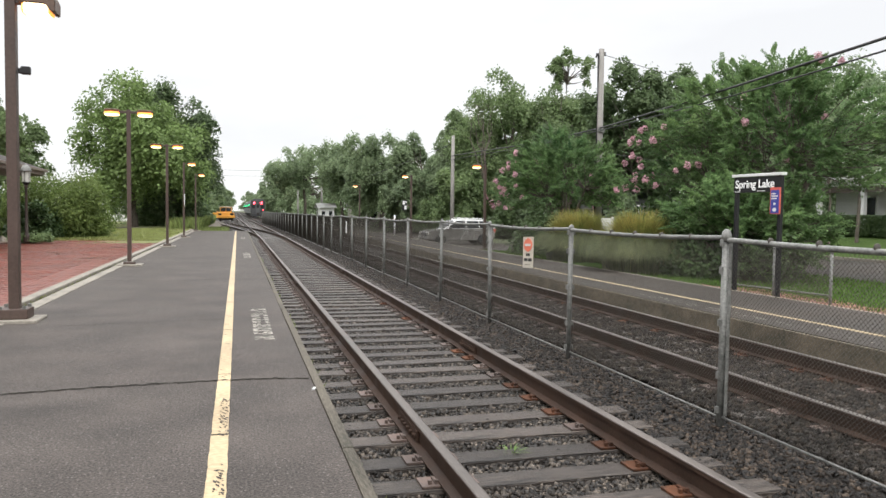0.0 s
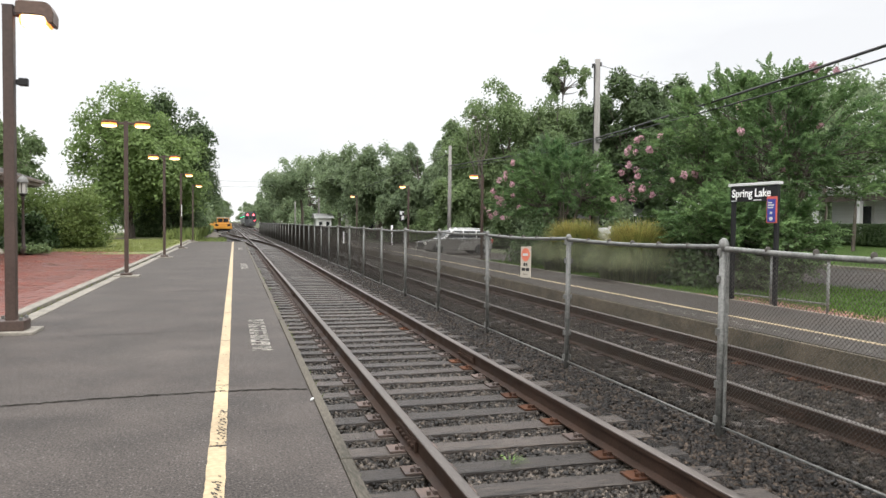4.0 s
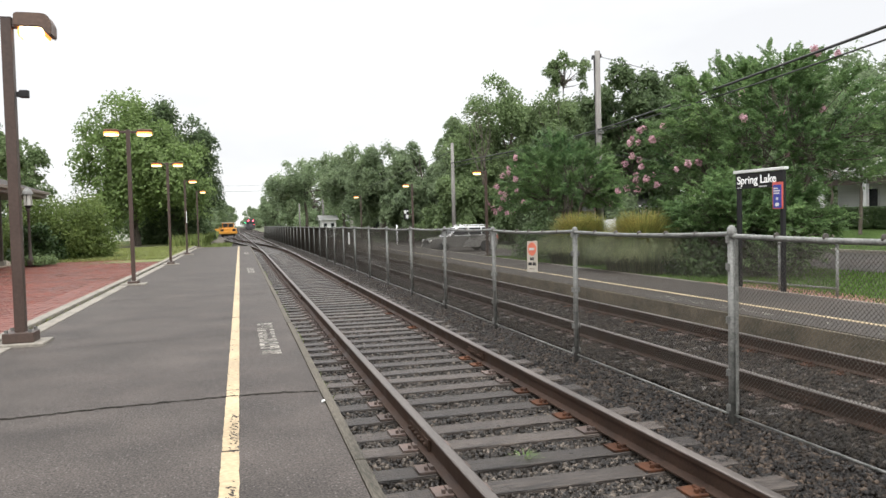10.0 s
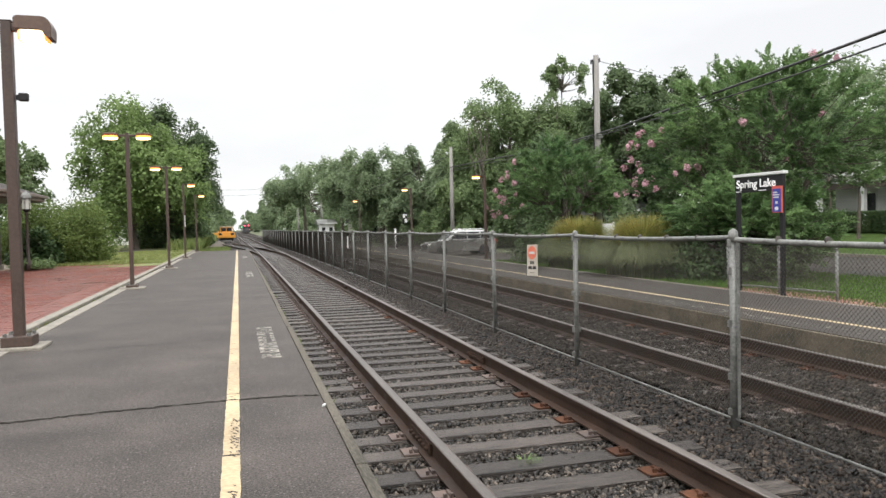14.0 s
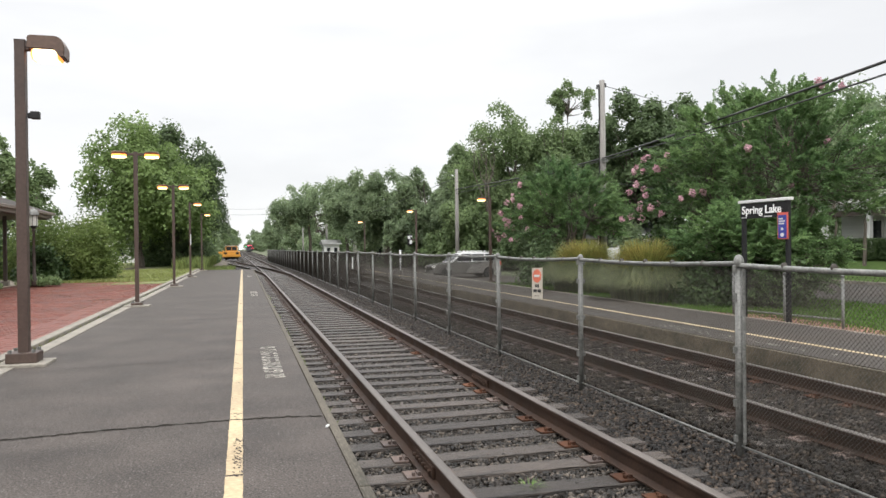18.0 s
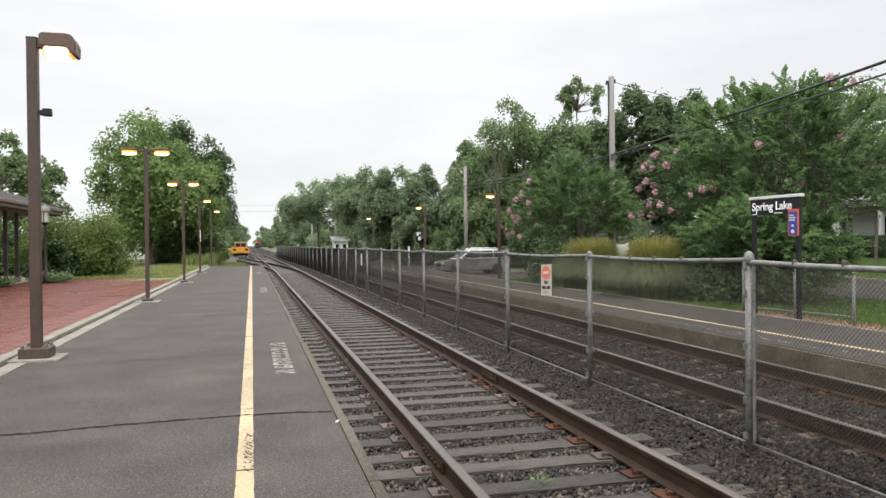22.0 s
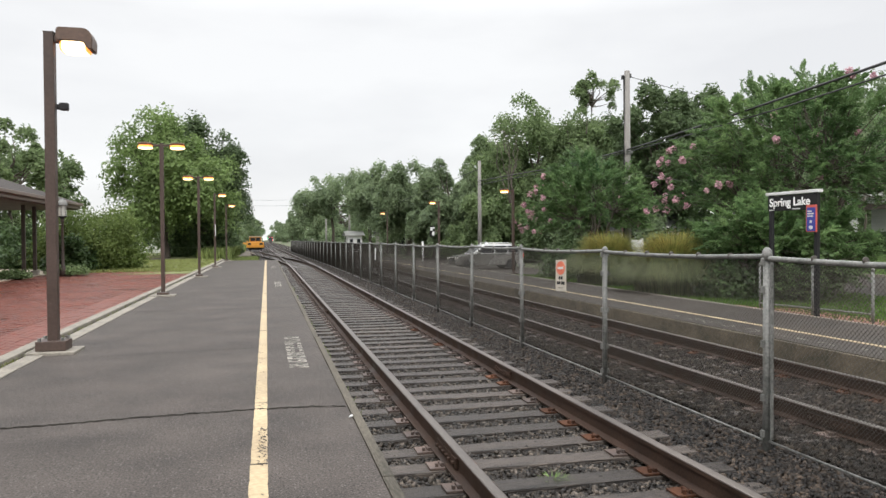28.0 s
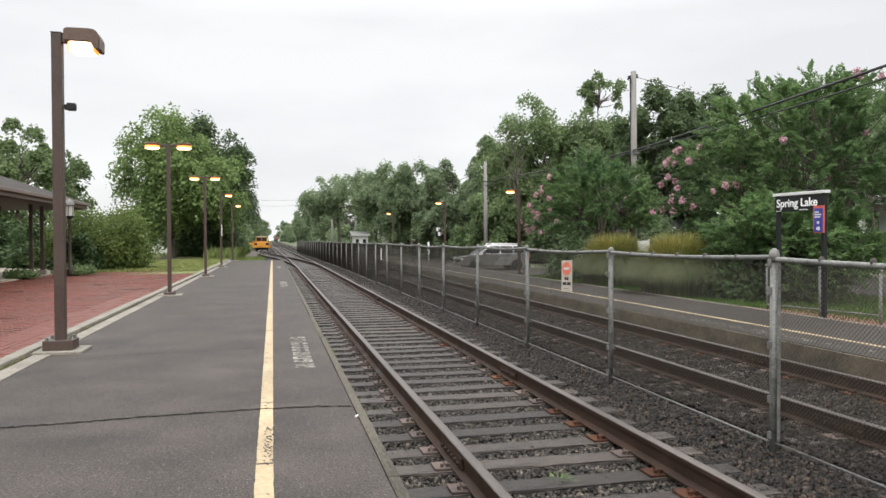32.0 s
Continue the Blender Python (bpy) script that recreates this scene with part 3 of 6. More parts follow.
f = np.array([(1, 5, 7, 3), (0, 4, 5, 1), (2, 3, 7, 6), (0, 1, 3, 2), (4, 6, 7, 5)])
ob = new("brick_field", mesh_from("brick_field", v.reshape(-1, 3), (np.arange(len(c))[:, None, None] * 8 + f[None]).reshape(-1, 4), BRICK_RED))
ob.parent = square
tagged(ob, "wet red paving bricks", kind="stuff")

# Far platform.
FACE = surface("platform_face", (0.040, 0.035, 0.021), (0.150, 0.120, 0.082), 2.6, 20, 0.85, 0.08, 0.6, 0.01)
plat2 = tagged(part("pavement", box(bmesh.new(), EDGE_2, 9.15, -8, 66, -0.7, PLAT_2), ASPHALT_FAR), "dark wet asphalt platform across the tracks", "platform", kind="structure")
part("platform_face", box(bmesh.new(), EDGE_2 - 0.05, EDGE_2 + 0.01, -8, 66, -0.7, PLAT_2 - 0.01, 0.01), FACE, plat2, "dirty brown concrete platform face")
part("yellow_line", box(bmesh.new(), 7.42, 7.52, -8, 65.5, PLAT_2 - 0.01, PLAT_2 + 0.004), YELLOW, plat2, "pale yellow edge line")
bm = bmesh.new()
for k in range(90):
    cx, cy, r = 6.96 + g.gauss(0, 0.05), g.gauss(9.9, 1.4), g.uniform(0.010, 0.03)
    bm.faces.new([bm.verts.new((cx + r * 0.6 * g.uniform(0.6, 1.2) * math.cos(q), cy + 2.5 * r * g.uniform(0.6, 1.2) * math.sin(q), PLAT_2 + 0.004 + 0.00002 * k)) for q in [j * math.pi / 3 for j in range(6)]])
part("worn_line", bm, WHITE_WORN, plat2, "pale remains of an older worn line")
part("back_edge", box(bmesh.new(), 9.15, 9.23, -8, 66, -0.6, PLAT_2 + 0.01, 0.01), CONCRETE, plat2, "narrow concrete back edge")


ROAD_0, ROAD_1 = 16.8, 24.6


def right_ground(x, y):
    """Level with the far platform's back, falling gently to the road, then a lawn that rises to the house."""
    if x < ROAD_0:
        return -0.16 - 0.031 * (x - 9.2) if y < 29 else -0.66
    if x < ROAD_1:
        return -0.45
    return min(0.45, -0.36 + 0.062 * (x - ROAD_1))


tagged(part("verge", sheet(bmesh.new(), 9.2, ROAD_0, -8, 75, 0, 10, 60, right_ground), GRASS_G), "mown green verge behind the far platform", "grass", kind="structure")
tagged(part("parking_bay", new_box(9.26, 16.2, 30.4, 70, -0.8, -0.57), ASPHALT_FAR), "brownish wet asphalt parking bay behind the far platform", "road", kind="structure")
tagged(part("road", sheet(bmesh.new(), ROAD_0 - 0.1, ROAD_1, -60, 47, -0.42), ASPHALT_FAR), "grey wet asphalt road", "road", kind="structure")
kb = thing("road_kerb", None, "pale concrete kerb along the far side of the road", "kerb", kind="structure")
for k in range(22):
    part("kerb_stone", new_box(ROAD_1, ROAD_1 + 0.15, -20 + 3.0 * k, -17.03 + 3.0 * k, -0.7, -0.30, bevel=0.02), CONCRETE, kb)
tagged(part("lawn", sheet(bmesh.new(), ROAD_1 + 0.14, 60, -20, 75, 0, 12, 12, right_ground), GRASS_G), "green front lawn across the road", "grass", kind="structure")
tagged(part("lawn", sheet(bmesh.new(), -60, -3.22, 30, 100, 0.055, 12, 12, lambda x, y: 0.03 * noise.noise((x * 0.4, y * 0.4, 0))), GRASS_DRY), "yellow-green mown grass beyond the brick square", "grass", kind="structure")


# ---- chain-link fence ----
def chain_mesh(w, h, pitch=0.038, r=0.00175):
    """One panel of crossed wires in the y-z plane."""
    vs, fs = [], []
    for s in (1, -1):
        c = -h
        while c < w:
            a, b = max(0.0, c), min(w, c + h)
            if b - a > 0.02:
                za, zb = a - c, b - c
                if s < 0:
                    za, zb = h - za, h - zb
                n = len(vs)
                for (yy, zz) in ((a, za), (b, zb)):
                    o = s * 0.004
                    vs += [(o - r, yy, zz - r), (o + r, yy, zz - r), (o, yy, zz + 1.2 * r)]
                fs += [(n, n + 1, n + 4, n + 3), (n + 1, n + 2, n + 5, n + 4), (n + 2, n, n + 3, n + 5)]
            c += pitch
    return mesh_from("chain_mesh", np.array(vs), np.array(fs), WIRE)


def shared(name, bm, material, smooth=True):
    me = bpy.data.meshes.new(name)
    bm.to_mesh(me)
    bm.free()
    if smooth:
        me.shade_smooth()
    me.materials.append(material)
    return me


FENCE_TOP, FENCE_LOW = 1.17, -0.34
LINK = chain_mesh(3.0, FENCE_TOP - FENCE_LOW - 0.04)
POST = shared("post", lathe(rod(bmesh.new(), (0, 0, BED_Z - 0.1), (0, 0, 1.165), 0.03, sides=12), [(0.036, 1.15), (0.037, 1.19), (0.030, 1.215), (0.012, 1.23), (0.004, 1.232)], 12), GALV)
END_POST = shared("post", lathe(rod(bmesh.new(), (0, 0, BED_Z - 0.1), (0, 0, 1.165), 0.033, sides=12), [(0.041, 1.14), (0.042, 1.19), (0.036, 1.225), (0.018, 1.245), (0.004, 1.25)], 12), GALV)
RAIL_TUBE = shared("top_rail", tube(bmesh.new(), [Vector((0, 3.05 * k / 8, -0.024 * math.sin(math.pi * k / 8))) for k in range(9)], 0.023, 10), GALV)
LOW_TUBE = shared("bottom_rail", rod(bmesh.new(), (0, 0, 0), (0, 3.05, 0), 0.011, sides=8), GALV)
b = bmesh.new()
box(b, -0.055, 0.055, -0.014, 0.014, -0.03, 0.03, 0.004)
CLAMP = shared("clamp", b, GALV)
TIE_RING = shared("tie_wire", lathe(bmesh.new(), [(0.0255, -0.006), (0.0275, -0.004), (0.0275, 0.004), (0.0255, 0.006)], 10), WIRE)
TIE_RING.transform(pose(0, 0, 0, 90, 0, 0))
fence = thing("chain_link_fence", None, "galvanised chain-link fence standing between the two tracks", "fence")
r = random.Random(3)
for k in range(-2, 35):
    y = 5.13 + 3.05 * k
    x = FENCE_X + drift(y)
    lean = (r.uniform(-0.5, 0.5), r.uniform(-0.5, 0.5))
    post = piece("post", END_POST if k == 0 else POST, fence, pose(x, y, 0, *lean))
    if k < 6:
        for z in (1.13, 0.9, 0.45, 0.0, -0.3):
            piece("clamp", CLAMP, post, pose(0, 0, z))
    if k == 0:
        part("tension_bar", rod(bmesh.new(), (0, -0.062, FENCE_LOW), (0, -0.062, 1.15), 0.014, sides=8), GALV, post, "bright steel bar clamped to the post")
    if k == 34:
        break
    bend = math.degrees(math.atan2(drift(y + 3.05) - drift(y), 3.05))
    piece("top_rail", RAIL_TUBE, fence, pose(x, y, FENCE_TOP + r.uniform(-0.012, 0.012), r.uniform(-0.25, 0.25), 0, -bend))
    piece("bottom_rail", LOW_TUBE, fence, pose(x, y, FENCE_LOW - 0.03 + r.uniform(-0.015, 0.01), r.uniform(-0.3, 0.3), 0, -bend))
    if k < 6:
        for j in range(1, 6):
            piece("tie_wire", TIE_RING, fence, pose(x, y + 0.5 * j, FENCE_TOP - 0.004, 0, 0, 0))
    piece("chain_mesh", LINK, fence, pose(x + 0.026, y + 0.03, FENCE_LOW, 0, 0, -bend))


# ---- lamps on the near platform ----
def head(bm, side, z, slim=0.0):
    """A shoebox lantern whose outer lower corner is rounded off."""
    prof = [(0.10, 0.03 - slim), (0.10, -0.11), (0.38, -0.115), (0.46, -0.20), (0.50, -0.20), (0.505, -0.06 - slim * 0.5), (0.46, 0.03 - slim), (0.40, 0.05 - slim), (0.12, 0.05 - slim)]
    rows = [[bm.verts.new((side * u, w, z + v)) for u, v in prof] for w in (-0.15, 0.15)]
    n = len(prof)
    for k in range(n):
        bm.faces.new((rows[0][k], rows[0][(k + 1) % n], rows[1][(k + 1) % n], rows[1][k]))
    bm.faces.new(rows[0][::-1])
    bm.faces.new(rows[1])
    bmesh.ops.recalc_face_normals(bm, faces=bm.faces)
    bmesh.ops.bevel(bm, geom=list(bm.edges), offset=0.012, segments=2, affect="EDGES")
    return bm


def lens(bm, side, z, inset=0.0):
    """A drop lens bulging below the head, deepened for the lamp's bloom; the inset one is its overexposed core."""
    u0, u1 = side * (0.13 + inset), side * (0.455 - inset)
    return box(bm, min(u0, u1), max(u0, u1), -0.14 - inset * 0.2, 0.14 + inset * 0.2, z - 0.225 - inset * 0.3, z - 0.10, 0.05 - inset * 0.4)


def oval(bm, side, z0, z1, share=1.0, mid=0.365):
    """A flat oval bowl between two heights, rounded at both rims."""
    rings = [(0.02, z0), (0.75, z0 + 0.012), (0.97, z0 * 0.6 + z1 * 0.4), (1.0, z1 - 0.012), (0.9, z1), (0.02, z1 + 0.001)]
    lathe(bm, rings, 20)
    bmesh.ops.transform(bm, matrix=pose(side * mid, 0, 0) @ Matrix.Diagonal((0.175 * share, 0.13 * share, 1, 1)), verts=bm.verts)
    return bm


def platform_lamp(y, sides, height, label, box_on=False, x=LAMP_X, base_z=0.0, width=0.058, angle=0.0):
    t = thing("street_lamp", pose(x, y, base_z, 0, 0, angle), label, "street lamp", "sodium lamps along the platforms")
    part("footing", box(bmesh.new(), -0.29, 0.29, -0.27, 0.27, -0.12, 0.035, 0.015), CONCRETE, t, "rough concrete footing")
    part("base_cover", box(bmesh.new(), -width * 2.9, width * 2.9, -width * 2.7, width * 2.7, 0.035, 0.155 if width > 0.05 else 0.09, 0.012), BRONZE, t)
    for u in (-width * 2.2, width * 2.2):
        for w in (-width * 2.1, width * 2.1):
            part("anchor_bolt", rod(bmesh.new(), (u, w, 0.08), (u, w, 0.19 if width > 0.05 else 0.12), 0.022, sides=8), GALV, t, "galvanised bolt")
    part("pole", box(bmesh.new(), -width, width, -width, width, 0.1, height, 0.008), BRONZE, t)
    part("pole_cap", box(bmesh.new(), -width - 0.004, width + 0.004, -width - 0.004, width + 0.004, height, height + 0.012, 0.003), BRONZE, t)
    for s in sides:
        part("arm", box(bmesh.new(), min(s * 0.04, s * 0.2), max(s * 0.04, s * 0.2), -0.04, 0.04, height - (0.11 if box_on else 0.07), height - 0.02, 0.006), BRONZE, t)
        if box_on:
            h = part("lantern_head", head(bmesh.new(), s, height), LAMP_HEAD, t, "bronze shoebox lantern, lit")
            rim = part("lamp_lens", lens(bmesh.new(), s, height), LAMP_GLOW, h, "glowing sodium lens, enlarged and coloured for the amber halo")
            part("lamp_core", lens(bmesh.new(), s, height, 0.022), LAMP_CORE, rim, "overexposed white core of the lens")
        else:
            h = part("lantern_head", oval(bmesh.new(), s, height - 0.045, height + 0.015), LAMP_HEAD, t, "flat oval bronze lantern, lit")
            part("lamp_lens", oval(bmesh.new(), s, height - 0.145, height - 0.047, 0.98), LAMP_GLOW, h, "glowing sodium lens, enlarged and coloured for the amber halo")
            part("lamp_core", oval(bmesh.new(), s, height - 0.150, height - 0.082, 0.96), LAMP_CORE, h, "overexposed white middle of the lens")
    if box_on:
        part("hand_hole_cover", box(bmesh.new(), -0.035, 0.035, -width - 0.005, -width + 0.002, 0.45, 0.6, 0.002), BRONZE, t)
        c = part("junction_box", box(bmesh.new(), 0.07, 0.11, -0.03, 0.03, 2.93, 2.99, 0.006), BLACK, t, "small dark bracket")
        part("sensor", box(bmesh.new(), 0.10, 0.20, -0.045, 0.045, 2.92, 3.01, 0.014, m=None), BLACK, t, "small dark floodlight")
    return t


ONE, TWO = "tall bronze square lamp post with one lit lantern head", "tall bronze square lamp post with two lit lantern heads"
platform_lamp(9.55, (1,), 3.84, ONE, True)
platform_lamp(18.8, (1, -1), 3.68, TWO, x=-2.72, width=0.045)
platform_lamp(28.3, (1, -1), 3.68, TWO, x=-2.68, width=0.045)
platform_lamp(37.9, (1,), 3.62, ONE, x=-2.74, width=0.045)
platform_lamp(49.5, (1,), 3.62, ONE, width=0.045)
for y, h in ((28.6, 3.48), (42.0, 3.66), (61.0, 3.7)):
    platform_lamp(y, (-1,), h, ONE, x=9.5, base_z=-0.16, width=0.05)


# ---- trees and plants ----
def limb_points(rnd, start, end, n=4, wob=0.12):
    a, b = Vector(start), Vector(end)
    out = []
    for k in range(n + 1):
        u = k / n
        p = a.lerp(b, u)
        s = wob * (b - a).length * math.sin(math.pi * u)
        out.append(p + Vector((rnd.uniform(-s, s), rnd.uniform(-s, s), rnd.uniform(0, s))))
    return out


def limb(bm, pts, r0, r1, sides=6):
    """A tapering branch along points."""
    rows, n = [], len(pts) - 1
    for k, p in enumerate(pts):
        q = (pts[min(k + 1, n)] - pts[max(k - 1, 0)]).to_track_quat("Z", "Y")
        r = r0 + (r1 - r0) * k / n
        rows.append([bm.verts.new(p + q @ Vector((r * math.cos(2 * math.pi * j / sides), r * math.sin(2 * math.pi * j / sides), 0))) for j in range(sides)])
    for p, q in zip(rows, rows[1:]):
        for j in range(sides):
            bm.faces.new((p[j], p[(j + 1) % sides], q[(j + 1) % sides], q[j]))


def leaf_quads(g, p, face, size, long):
    """Pointed leaf shapes at p, turned about their normals at random."""
    n = len(p)
    face = face / (np.linalg.norm(face, axis=1, keepdims=True) + 1e-6)
    a = np.cross(face, g.normal(size=(n, 3)))
    a /= np.linalg.norm(a, axis=1, keepdims=True) + 1e-6
    b = np.cross(face, a)
    s = (size * (0.6 + 0.8 * g.random(n)))[:, None]
    return np.stack([p - a * s * long * 0.5, p + b * s * 0.5 - a * s * 0.1, p + a * s * long * 0.5, p - b * s * 0.5 - a * s * 0.1], 1).reshape(-1, 3)


def leaf_cards(g, centres, radii, count, size, flat=0.7, long=1.6):
    """Small leaf shapes on the shells of clumps."""
    which = g.integers(0, len(centres), count)
    d = g.normal(size=(count, 3))
    d /= np.linalg.norm(d, axis=1, keepdims=True)
    rad = radii[which] * (0.45 + 0.65 * g.random(count) ** 0.6)
    p = centres[which] + d * rad[:, None] * np.array([1, 1, flat]) + np.clip(g.normal(size=(count, 3)), -1.2, 1.2) * radii[which][:, None] * 0.2
    return leaf_quads(g, p, g.normal(size=(count, 3)) * 0.75 + d * 0.45 + np.array([0, 0, 0.75]), size, long)


def leaf_pads(g, centres, radii, count, size, long=1.6):
    """Leaves on shallow drooping caps, as boughs carry them, with a loose filling below each cap."""
    which = g.choice(len(centres), count, p=radii ** 2 / (radii ** 2).sum())
    q, u = g.random(count) * 6.283, np.sqrt(g.random(count)) * (0.75 + 0.45 * g.random(count))
    drop = 0.6 - 0.75 * u * u + 0.26 * g.normal(size=count) - np.where(g.random(count) < 0.28, 0.9 * g.random(count), 0)
    p = centres[which] + radii[which][:, None] * np.stack([np.cos(q) * u, np.sin(q) * u, drop], 1)
    out = np.stack([np.cos(q) * u, np.sin(q) * u, np.full(count, 0.75)], 1)
    return leaf_quads(g, p, out + 0.55 * g.normal(size=(count, 3)), size, long)


def cards_mesh(name, v, material):
    return mesh_from(name, v, np.arange(len(v)).reshape(-1, 4), material)


def tree(name, x, y, z, top, radius, low, leaf, count, size, seed, label, clumps=46, trunk=0.2, category="tree"):
    """A broad-leaved tree. top: height of its crown's top over z; low: height of the crown's lower edge."""
    rnd, g = random.Random(seed), np.random.default_rng(seed)
    t = thing(name, pose(x, y, z, 0, 0, rnd.uniform(0, 360)), label, category)
    mid, half = (top + low) / 2, (top - low) / 2
    cs, rs, lobes = [], [], []
    for k in range(max(7, int(clumps ** 0.5 * 1.3))):
        d = Vector((rnd.gauss(0, 1), rnd.gauss(0, 1), rnd.gauss(0.1, 0.62))).normalized()
        s = rnd.uniform(0.45, 0.8)
        lobes.append((Vector((d.x * radius * s, d.y * radius * s, mid + d.z * half * s)), rnd.uniform(0.24, 0.42)))
    while len(cs) < clumps:
        hub, share = rnd.choice(lobes)
        off = Vector((rnd.gauss(0, 1), rnd.gauss(0, 1), rnd.gauss(0.35, 0.8))).normalized()
        c = hub + Vector((off.x * radius, off.y * radius, off.z * min(half, radius))) * share * rnd.uniform(0.6, 1.12)
        cr = radius * rnd.uniform(0.11, 0.25)
        c.z = min(max(c.z, low + cr * 0.6), top - cr * 0.5)
        flat = math.hypot(c.x, c.y)
        if flat > radius - cr * 0.5:
            c.x, c.y = c.x * (radius - cr * 0.5) / flat, c.y * (radius - cr * 0.5) / flat
        cs.append(tuple(c))
        rs.append(cr)
    # Stretched so that the boughs fill the crown's height and width.
    pad = np.array(cs)
    reach = np.quantile(np.hypot(pad[:, 0], pad[:, 1]) + np.array(rs), 0.74)
    z0, z1 = pad[:, 2].min(), pad[:, 2].max()
    pad[:, :2] *= radius / reach
    pad[:, 2] = low + 0.25 * rs[0] + (pad[:, 2] - z0) / (z1 - z0) * (top - low - 0.9 * rs[0])
    cs = [tuple(p) for p in pad.tolist()]
    rs = [r * min(1.3, radius / reach) for r in rs]
    bm = bmesh.new()
    fork = low + 0.25 * (top - low)
    stem = limb_points(rnd, (0, 0, -0.15), (rnd.uniform(-0.2, 0.2), rnd.uniform(-0.2, 0.2), fork), 4, 0.03)
    limb(bm, stem, trunk * 1.25, trunk * 0.75, 9)
    limb(bm, limb_points(rnd, stem[-1], (0, 0, top - radius * 0.3), 5, 0.08), trunk * 0.7, trunk * 0.12, 6)
    for k in range(0, clumps, max(1, clumps // 22)):
        s = stem[-1].lerp(Vector((0, 0, top * 0.8)), rnd.uniform(0, 0.55))
        limb(bm, limb_points(rnd, s, cs[k], 4, 0.12), trunk * 0.36, trunk * 0.06, 5)
    part("trunk", bm, BARK, t, "grey-brown trunk and limbs", True)
    v = leaf_pads(g, np.array(cs), np.array(rs), count, size)
    ob = new("crown", cards_mesh("crown", v, leaf))
    ob.parent = t
    return t


BIG = "large leafy green deciduous tree with a broad crown"
tree("tree", -7.5, 58, 0, 10.4, 4.7, 1.5, LEAF_LIGHT, 46000, 0.15, 11, "large light green leafy tree beyond the brick square", 190, 0.28)
tree("tree", -5.3, 65, 0, 11.2, 4.2, 0.4, LEAF_DARK, 42000, 0.15, 12, "large dark green leafy tree beside the siding", 180, 0.28)
tree("tree", -8.0, 70, 0, 12.0, 4.4, 0.6, LEAF_MID, 30000, 0.17, 15, "large green leafy tree beyond the brick square", 150, 0.28)
tree("tree", -15.9, 52, 0, 8.8, 2.6, 2.2, LEAF_MID, 9000, 0.16, 13, "open-crowned green tree behind the station canopy", 44, 0.16)
tree("tree", -20, 56, 0, 9.2, 4.2, 1.0, LEAF_MID, 14000, 0.18, 14, "leafy green tree behind the station canopy", 50, 0.22)
for k, (x, y, top, rad) in enumerate(((-25, 50, 8, 4.2), (-21, 44, 5.5, 3.0), (-28, 60, 9, 5), (-33, 52, 8, 4.5), (-17, 66, 9, 4.2))):
    tree("tree", x, y, 0, top, rad, 0.0, LEAF_MID, 9000, 0.2, 120 + k, "leafy green tree behind the station canopy", 50, 0.2)
# Distant crowns: their haze is in the pale leaf colour.
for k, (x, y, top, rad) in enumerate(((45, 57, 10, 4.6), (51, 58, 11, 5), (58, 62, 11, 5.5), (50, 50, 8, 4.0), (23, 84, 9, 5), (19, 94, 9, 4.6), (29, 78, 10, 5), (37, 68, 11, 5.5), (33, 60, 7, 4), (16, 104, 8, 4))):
    tree("tree", x, y, -0.5, top, rad, -0.3, LEAF_HAZED, 8000, 0.24, 140 + k, "hazy green leafy tree across the road", 50, 0.2)
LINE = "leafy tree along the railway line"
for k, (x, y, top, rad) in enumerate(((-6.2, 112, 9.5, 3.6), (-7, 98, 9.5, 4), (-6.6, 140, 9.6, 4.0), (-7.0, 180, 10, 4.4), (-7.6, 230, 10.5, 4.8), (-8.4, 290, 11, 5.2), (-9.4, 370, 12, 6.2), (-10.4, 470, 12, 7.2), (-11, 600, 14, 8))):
    tree("tree", x, y, -0.5, top, rad, 0.0, LEAF_HAZED if k % 2 else LEAF_MID, 7500, 0.24 + 0.03 * k, 20 + k, LINE, 50, 0.2)
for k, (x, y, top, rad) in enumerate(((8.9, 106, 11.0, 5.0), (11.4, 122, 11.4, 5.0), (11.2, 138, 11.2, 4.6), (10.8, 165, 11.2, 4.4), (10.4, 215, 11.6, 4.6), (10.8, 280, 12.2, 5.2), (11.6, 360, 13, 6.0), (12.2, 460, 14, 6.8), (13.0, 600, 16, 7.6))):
    tree("tree", x, y, -0.5, top, rad, 4.0 if k == 0 else 0.0, LEAF_HAZED, 15000 if k < 2 else 7500, (0.2 if k < 2 else 0.26) + 0.03 * k, 40 + k, LINE, 70 if k < 2 else 50, 0.2)
for k, (x, y, top, rad, low, mat) in enumerate((
        (12.4, 92, 9.6, 3.9, 3.0, LEAF_HAZED), (14.9, 80, 9.6, 3.9, 1.2, LEAF_HAZED), (17.4, 72, 9.4, 3.6, 0.8, LEAF_HAZED),
        (20.2, 68, 11.2, 3.0, 0.6, LEAF_HAZED), (23.4, 63, 13.9, 5.0, 0.4, LEAF_MID), (27.0, 60, 13.6, 5.2, 0.4, LEAF_MID), (31.0, 63, 12.6, 4.2, 0.6, LEAF_DARK),
        (27.8, 49, 12.2, 3.5, 0.6, LEAF_DARK), (32.4, 49, 12.6, 3.5, 0.8, LEAF_DARK), (36.6, 49, 12.6, 4.6, 1.0, LEAF_DARK), (41.5, 49, 13, 5, 2.0, LEAF_MID),
        (23.2, 53, 8.2, 3.8, 0.0, LEAF_DARK), (18.8, 60, 6.6, 3.2, 0.0, LEAF_MID), (15.6, 70, 6.0, 2.8, 0.0, LEAF_HAZED), (46, 40, 12, 4.5, 2.5, LEAF_HAZED))):
    tree("tree", x, y, -0.35, top, rad, low, mat, 44000, 0.165, 60 + k, BIG, 150, 0.24)
